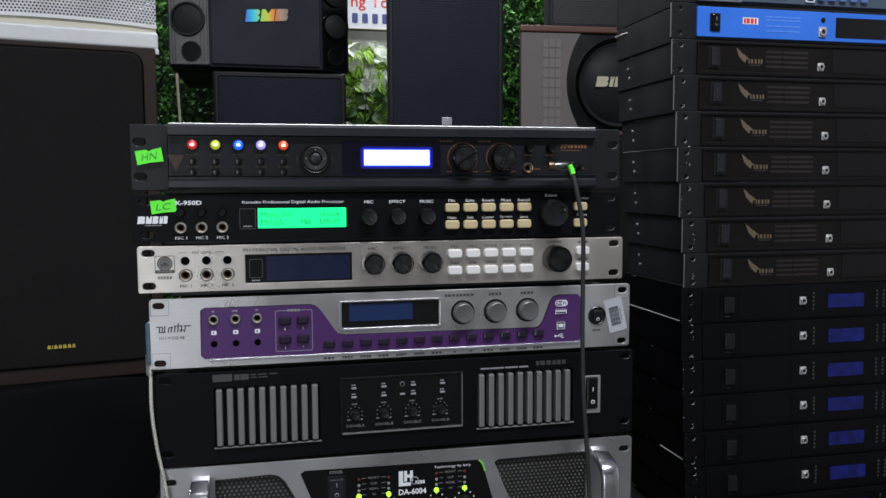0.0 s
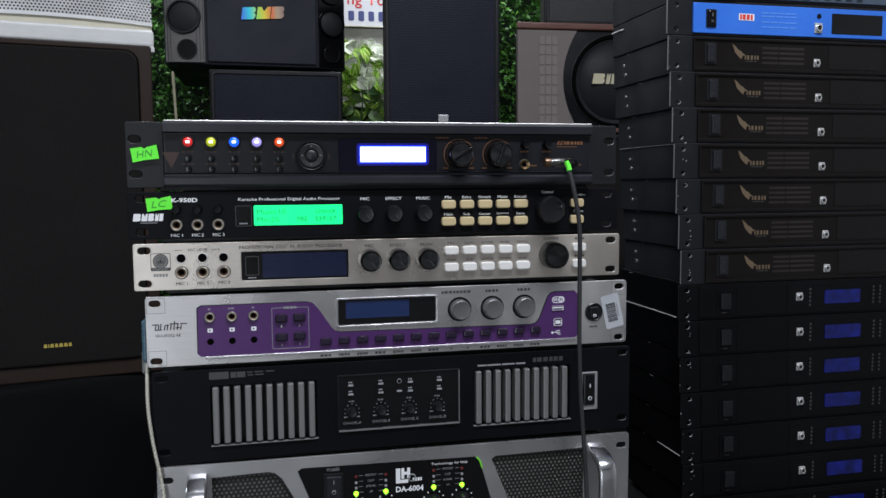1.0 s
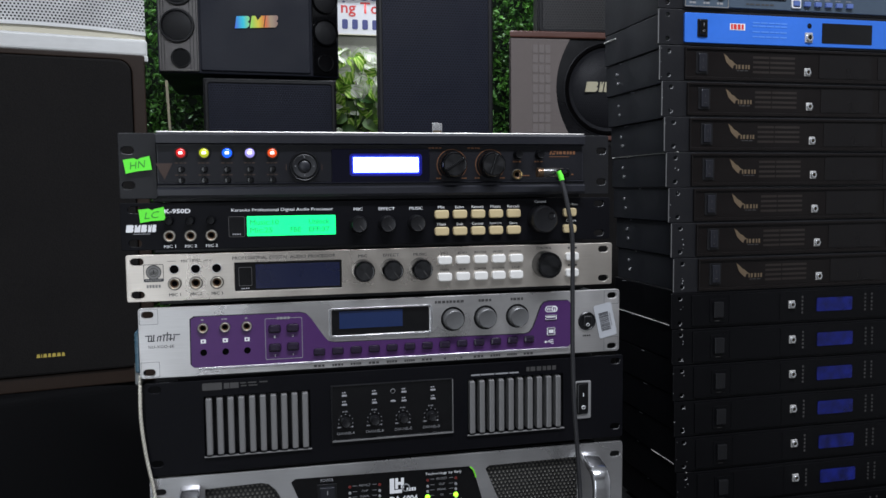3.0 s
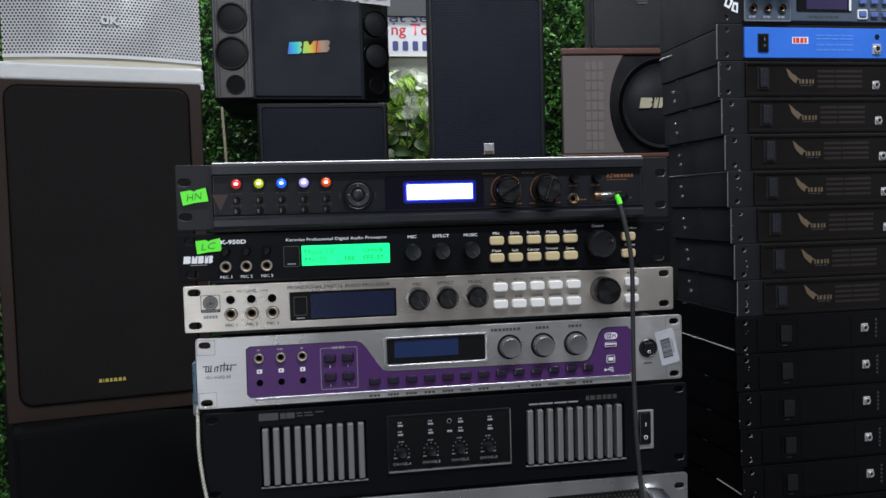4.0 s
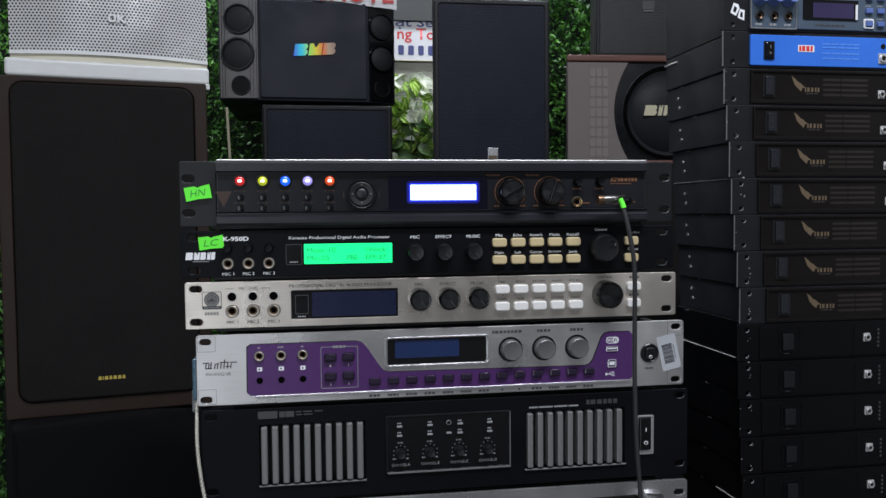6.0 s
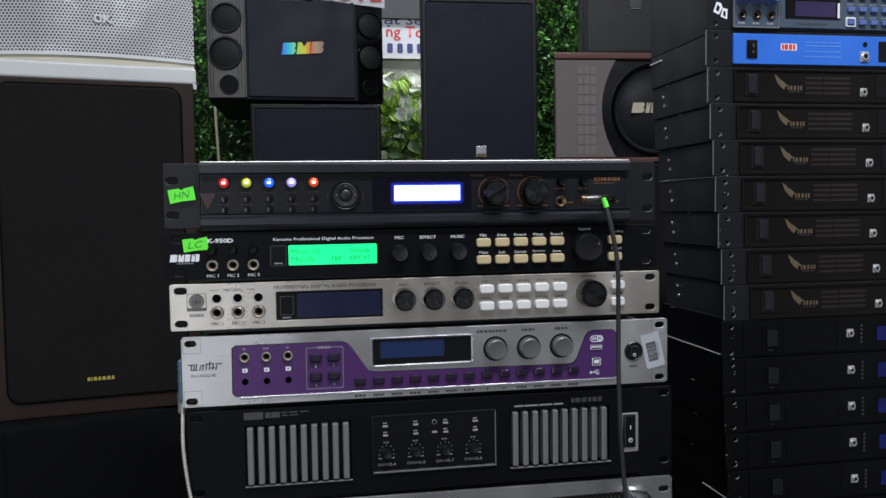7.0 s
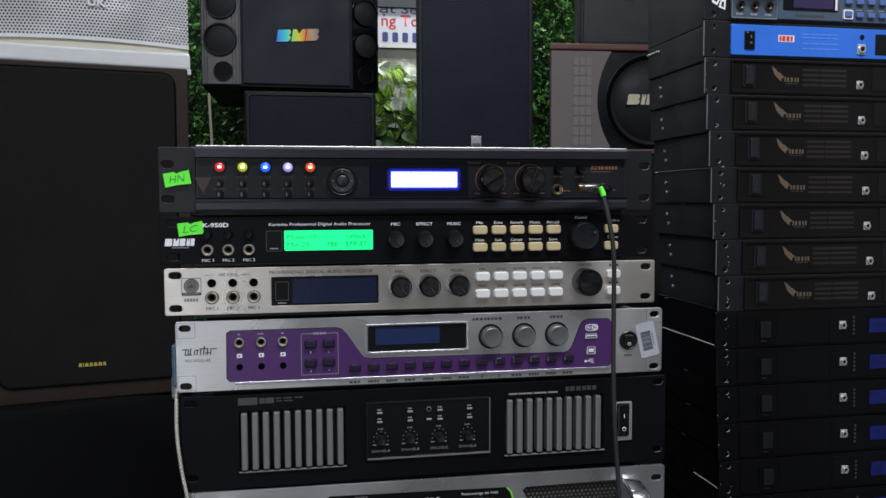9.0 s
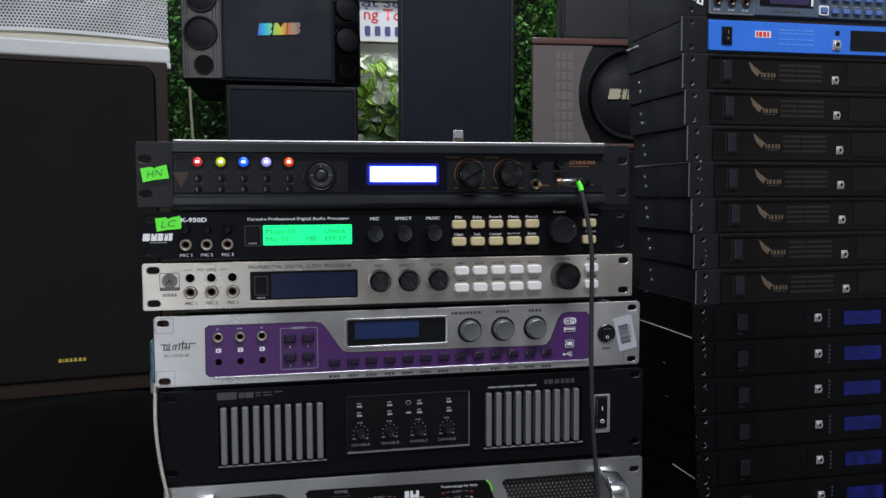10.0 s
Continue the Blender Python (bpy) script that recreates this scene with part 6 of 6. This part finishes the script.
def wireless_receiver():
    h = 0.0428
    t = thing("wireless_receiver", pose(0.356, 0.115, 1.231), "black wireless receiver with a tan wing mark in a tower", "receiver", "receivers in the tower")
    part("front_panel", plate(rounded(0, RACK, 0, h, 0.0015), screw_holes(t, 0.012, h) + screw_holes(t, RACK - 0.012, h), 0, 0.003, 0.0006), "black_metal", t)
    part("edge", box(-0.0006, 0.0004, -0.0006, 0.001, 0.001, h - 0.001, 0.0002, 1), "alu", t, "bare metal front edge")
    part("case", box(0.016, RACK - 0.016, 0.0032, 0.185, 0.0004, h + 0.0003, 0.001), "lit_case_metal", t)
    fr = part("fascia", plate(rounded(0.033, RACK - 0.033, 0.0015, h - 0.0015, 0.001), [rounded(0.0345, RACK - 0.0345, 0.0055, h - 0.0045, 0.001)], -0.003, 0.0, 0.0006), "brown_fascia", t)
    part("window", plate(rounded(0.0346, RACK - 0.0346, 0.0056, h - 0.0046, 0.001), [], -0.001, 0.0), "brown_fascia", t)
    s = part("power_switch", plate(rounded(0.048, 0.064, 0.009, 0.0355, 0.0008), [], -0.0022, 0.0, 0.0004), "black_plastic", t)
    part("rocker", box(0.051, 0.061, -0.0045, 0, 0.0115, 0.0335, 0.001), "charcoal_panel", s)
    part("switch_mark", ring_mesh(0.0013, 0.0009, 0.0002), "ink_dim", s, at=(0.056, -0.0047, 0.016))
    part("switch_mark", box(-0.0003, 0.0003, -0.0048, -0.0046, -0.002, 0.002, 0), "ink_dim", s, at=(0.056, 0, 0.0255))
    wing = [(0.0855, 0.035), (0.0905, 0.0315), (0.0945, 0.0275), (0.0975, 0.0265), (0.1005, 0.0235), (0.104, 0.0215), (0.1, 0.0205), (0.0985, 0.0165), (0.0945, 0.0195), (0.0895, 0.0245)]
    part("print_mark", plate(wing[::-1], [], -0.0002, 0.0), "ink_tan", t, "tan wing mark", at=(0, -0.0012, 0))
    bars(0.1135, 0.0188, 0.021, 0.0052, 5, "ink_tan", t, -0.0014, gap=0.42)
    bars(0.113, 0.0142, 0.017, 0.001, 3, "ink_dim", t, -0.0014)
    for z in (0.013, 0.019, 0.025, 0.031):
        bars(0.158, z, 0.062, 0.0028, 2, "window_print", t, -0.0012, gap=0.06)
    antenna_socket(t, 0.2052, 0.0145)
    part("display", plate(rounded(0.222, 0.3, 0.0075, h - 0.0065, 0.001), [], -0.0016, 0.0), "smoke", t, "unlit smoked display")
    part("display", plate(rounded(0.31, 0.39, 0.0075, h - 0.0065, 0.001), [], -0.0016, 0.0), "smoke", t, "unlit smoked display")
    slot_lips(t, [(0.012, z) for z in (0.007, h - 0.007)], 0.006, 0.005, r=0.0006)
    screw = as_mesh("side_screw", lathe([(0.0022, 0.0), (0.002, -0.0012), (0, -0.0015)], 10))
    for y, z in ((0.15, 0.66), (0.146, 0.36), (0.02, 0.8)):
        part("side_screw", screw, "chrome", t, at=(0.0157, y, h * z), turn=(0, 0, -90))
    return t


M["window_print"] = mat("brown_window_print", (0.014, 0.0095, 0.007), 0.4, 0, 0.2, 90, 0)
M["smoke"] = mat("smoked_window", (0.0075, 0.0065, 0.0065), 0.32, 0, 0.3, 40, 0, spec=0.22)
first = wireless_receiver()
rng = random.Random(12)
tower = [first]
for i in range(1, 7):
    made = copy_thing(first, pose(0.356 + 0.00255 * i + rng.uniform(-0.0005, 0.0005), 0.115 - 0.002 * i, 1.231 - 0.0432 * i, 0, 0, rng.uniform(-0.4, 0.4)))
    tower.append(made)


def dark_receiver():
    h = 0.0442
    t = thing("display_receiver", pose(0.367, 0.1, 0.9275), "black receiver with a dim blue display low in the tower", "receiver", "display receivers in the tower")
    # front and case darkened in colour for the shade low down
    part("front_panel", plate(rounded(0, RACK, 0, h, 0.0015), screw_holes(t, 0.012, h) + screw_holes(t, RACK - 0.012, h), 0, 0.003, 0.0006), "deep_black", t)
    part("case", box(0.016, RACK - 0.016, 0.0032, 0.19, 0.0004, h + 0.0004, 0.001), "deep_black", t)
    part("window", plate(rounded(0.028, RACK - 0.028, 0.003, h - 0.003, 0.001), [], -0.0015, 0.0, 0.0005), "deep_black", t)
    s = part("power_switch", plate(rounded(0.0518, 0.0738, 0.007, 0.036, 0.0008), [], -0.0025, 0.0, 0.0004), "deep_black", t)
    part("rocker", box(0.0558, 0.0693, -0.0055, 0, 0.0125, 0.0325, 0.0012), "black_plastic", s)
    slot_lips(t, [(0.012, z) for z in (0.007, h - 0.007)], 0.006, 0.005, r=0.0006)
    bars(0.0628, 0.0085, 0.009, 0.001, 1, "ink_dim", t, -0.0028)
    for x in (0.0785, 0.1505):
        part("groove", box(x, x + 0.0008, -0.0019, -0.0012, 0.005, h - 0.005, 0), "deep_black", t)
    antenna_socket(t, 0.1675, 0.0243, -0.0014)
    for k in range(5):
        for x in (0.1835, 0.2775, 0.2875):
            part("level_dot", box(x - 0.0012, x + 0.0012, -0.002, -0.0014, 0.012 + 0.005 * k, 0.0145 + 0.005 * k, 0), "ink_dim", t)
    part("display", plate(rounded(0.2045, 0.2575, 0.0138, 0.0312, 0.002), [], -0.0022, -0.0013), "lcd_dim", t, "dim blue display")
    return t


first = dark_receiver()
low = [first]
for j in range(1, 7):
    made = copy_thing(first, pose(0.367 + 0.0016 * j + rng.uniform(-0.0007, 0.0007), 0.1 - 0.001 * j, 0.9275 - 0.0449 * j, 0, 0, rng.uniform(-0.5, 0.5)))
    low.append(made)


def blue_receiver():
    h = 0.0425
    t = thing("blue_receiver", pose(0.354, 0.115, 1.2745), "receiver with a bright blue front panel and black ears", "receiver")
    part("front_panel", plate(rounded(0, RACK, 0, h, 0.0015), screw_holes(t, 0.012, h) + screw_holes(t, RACK - 0.012, h), 0, 0.003, 0.0006), "black_metal", t)
    part("edge", box(-0.0006, 0.0004, -0.0006, 0.001, 0.001, h - 0.001, 0.0002, 1), "alu", t, "bare metal front edge")
    part("case", box(0.016, RACK - 0.016, 0.0032, 0.185, 0.0004, h + 0.0004, 0.001), "lit_case_metal", t)
    part("fascia", plate(rounded(0.0335, RACK - 0.0335, 0.0028, 0.0385, 0.0015), [], -0.003, 0.0, 0.0006), "blue", t, "bright blue fascia")
    s = part("power_switch", plate(rounded(0.05, 0.0638, 0.0095, 0.031, 0.0008), [], -0.0042, 0.0, 0.0005), "black_plastic", t)
    part("rocker", box(0.052, 0.0618, -0.0065, 0, 0.0115, 0.029, 0.001), "gloss_black", s)
    part("switch_mark", ring_mesh(0.0013, 0.0009, 0.0002), "ink_grey", s, at=(0.057, -0.0067, 0.0165))
    part("switch_mark", box(-0.0003, 0.0003, -0.0069, -0.0064, -0.002, 0.002, 0), "ink_grey", s, at=(0.057, 0, 0.024))
    lb = part("print_mark", plate(rounded(0.0945, 0.1155, 0.0195, 0.0275, 0.0003), [], -0.0002, 0.0), "paper", t, "small white plate with red mark", at=(0, -0.0031, 0))
    bars(0.105, 0.0235, 0.0185, 0.0062, 4, "ink_red", lb, -0.0004, gap=0.22)
    M["blue_print"] = mat("pale_blue_print", (0.08, 0.24, 0.72), 0.45, 0.1, 0.2, 300, 0)
    for k, z in enumerate((0.0295, 0.0255, 0.0185, 0.0125)):
        bars(0.151, z, 0.05, 0.0018, 5, "blue_print", t, -0.0033, seed=k, gap=0.12)
    part("trim_hole", disc(0.0032), "gloss_black", t, at=(0.207, -0.0034, 0.0285))
    antenna_socket(t, 0.206, 0.0138, -0.0028, 0.0054)
    part("display", plate(rounded(0.2255, 0.3, 0.0075, 0.0325, 0.001), [], -0.0034, -0.002), "gloss_black", t, "unlit black display")
    return t


def digital_effector():
    h = 0.087
    t = thing("digital_effector", pose(0.3535, 0.115, 1.3175), "grey-blue digital effects unit with blue knobs topping the tower", "audio unit")
    part("front_panel", plate(rounded(0, RACK, 0, h, 0.0015), screw_holes(t, 0.012, h), 0, 0.003, 0.0006), "black_metal", t)
    part("case", box(0.016, RACK - 0.016, 0.0032, 0.185, 0.0004, h, 0.001), "lit_case_metal", t)
    part("fascia", plate(rounded(0.0335, RACK - 0.0335, 0.003, h - 0.003, 0.0015), [], -0.003, 0.0, 0.0006), "steel_blue", t, "grey-blue metal fascia")
    lip = part("fascia_edge", plate(rounded(0.0332, 0.0925, 0.002, h - 0.003, 0.0012), [rounded(0.0345, 0.0915, 0.0035, h - 0.0045, 0.001)], -0.0042, -0.0028, 0.0004), "fin", t)
    kb = knob_mesh(0.0088, 0.013, 0.85, 0.001)
    for k in range(3):
        x = 0.0445 + 0.0185 * k
        part("knob", kb, "knob_blue", t, "blue plastic knob", at=(x, -0.003, 0.0385))
        s = jack(x, 0.0175, 0.0055, t, "black_plastic")
        s.location.y = -0.003
        bars(x, 0.0075, 0.01, 0.0025, 2, "ink_grey", t, -0.0033)
    part("field", plate(rounded(0.0945, 0.177, 0.0035, h - 0.0045, 0.001), [], -0.0036, -0.0028, 0.0003), "steel_blue", t)
    d = part("display_window", plate(rounded(0.1, 0.1725, 0.0145, 0.0385, 0.0015), [], -0.0048, -0.0035, 0.0004), "gloss_black", t)
    part("display", plate(rounded(0.1125, 0.166, 0.017, 0.0345, 0.0008), [], -0.0052, -0.0048), "lcd_purple", d, "unlit violet display")
    part("display_edge", box(0.1685, 0.1715, -0.0055, -0.0046, 0.0155, 0.0335, 0.0005), "paper", d)
    bars(0.1365, 0.0085, 0.04, 0.002, 6, "ink_dim", t, -0.004)
    b = as_mesh("button", box(-0.0045, 0.0045, -0.0065, -0.0025, -0.003, 0.003, 0.0008))
    for r in range(4):
        for k in range(6):
            part("button", b, "knob_blue", t, at=(0.187 + 0.0155 * k, 0, 0.0115 + 0.0155 * r))
            bars(0.187 + 0.0155 * k, 0.0175 + 0.0155 * r, 0.009, 0.0012, 2, "ink_grey", t, -0.0033)
    part("button_frame", plate(rounded(0.1805, 0.1935, 0.006, 0.0175, 0.0015), [rounded(0.182, 0.192, 0.0078, 0.0155, 0.001)], -0.005, -0.003, 0.0004), "paper", t, "white frame round a button")
    # slanted white maker's mark on the ear
    mk = part("print_mark", plate([(0.0095, 0.031), (0.0165, 0.0275), (0.021, 0.036), (0.0195, 0.041), (0.0135, 0.0425)], [[(0.0125, 0.0325), (0.016, 0.031), (0.018, 0.0365), (0.0145, 0.0395)]], -0.0002, 0.0), "ink_white", t, at=(0.0, -0.0002, -0.0105))
    part("mark_block", plate([(0.0185, 0.0255), (0.027, 0.0225), (0.0275, 0.0345), (0.0215, 0.0355)], [[(0.0215, 0.0265), (0.025, 0.0252), (0.0252, 0.0315), (0.0225, 0.0325)]], -0.0002, 0.0), "ink_white", mk)


M["lcd_purple"] = mat("lcd_unlit_violet", (0.03, 0.022, 0.065), 0.25, 0, 0.15, 40, 0)
blue_case = blue_receiver()
digital_effector()


def bare_edge(unit, x, y0, y1, z, r=0.0008):
    part("bare_edge", sweep([(x, y0, z), (x, (y0 + y1) / 2, z + 0.0003), (x, y1, z)], r, 6), "nickel", unit, "worn bare metal edge of the case")


def chips(unit, h, seed):
    """Paint knocked off the front edge and the ear of a case, and a glint streak."""
    rng = random.Random(seed)
    for k in range(3):
        z, s = rng.uniform(0.003, h - 0.003), rng.uniform(0.0004, 0.0009)
        part("chip_and_glint", lathe([(s, 0.0002), (s * 0.7, -0.0004), (0, -0.0005)], 6), "chip", unit, at=(rng.choice((0.0012, 0.012, 0.0155)) + rng.uniform(-0.001, 0.001), -0.0003, z), turn=(0, rng.uniform(0, 60), rng.uniform(-30, 0)))
    # a short bright streak on the case's top edge stands for a glint
    y, s = rng.uniform(0.1, 0.175), rng.uniform(0.002, 0.006)
    part("chip_and_glint", box(-0.0003, 0.0004, -s, s, -0.0004, 0.0004, 0.0002), "chip", unit, at=(0.0159, y, h), turn=(rng.uniform(-8, 8), 0, 0))


for n, unit in enumerate(tower + low):
    chips(unit, 0.042, 30 + n)
bare_edge(tower[3], 0.0155, 0.0, 0.183, 0.0434)
bare_edge(blue_case, 0.0155, 0.15, 0.186, 0.0345, 0.0012)
foot = as_mesh("foot", lathe([(0.009, 0.0), (0.009, -0.004), (0.007, -0.0058), (0, -0.0058)], 16))
for x in (0.05, RACK - 0.05):
    for y in (0.04, 0.16):
        part("foot", foot, "black_rubber", low[6], at=(x, y, 0), turn=(90, 0, 0))
bare_edge(low[1], 0.0135, 0.0, 0.19, 0.0442, 0.0007)
bare_edge(low[5], 0.0135, 0.0, 0.09, 0.0442, 0.0007)
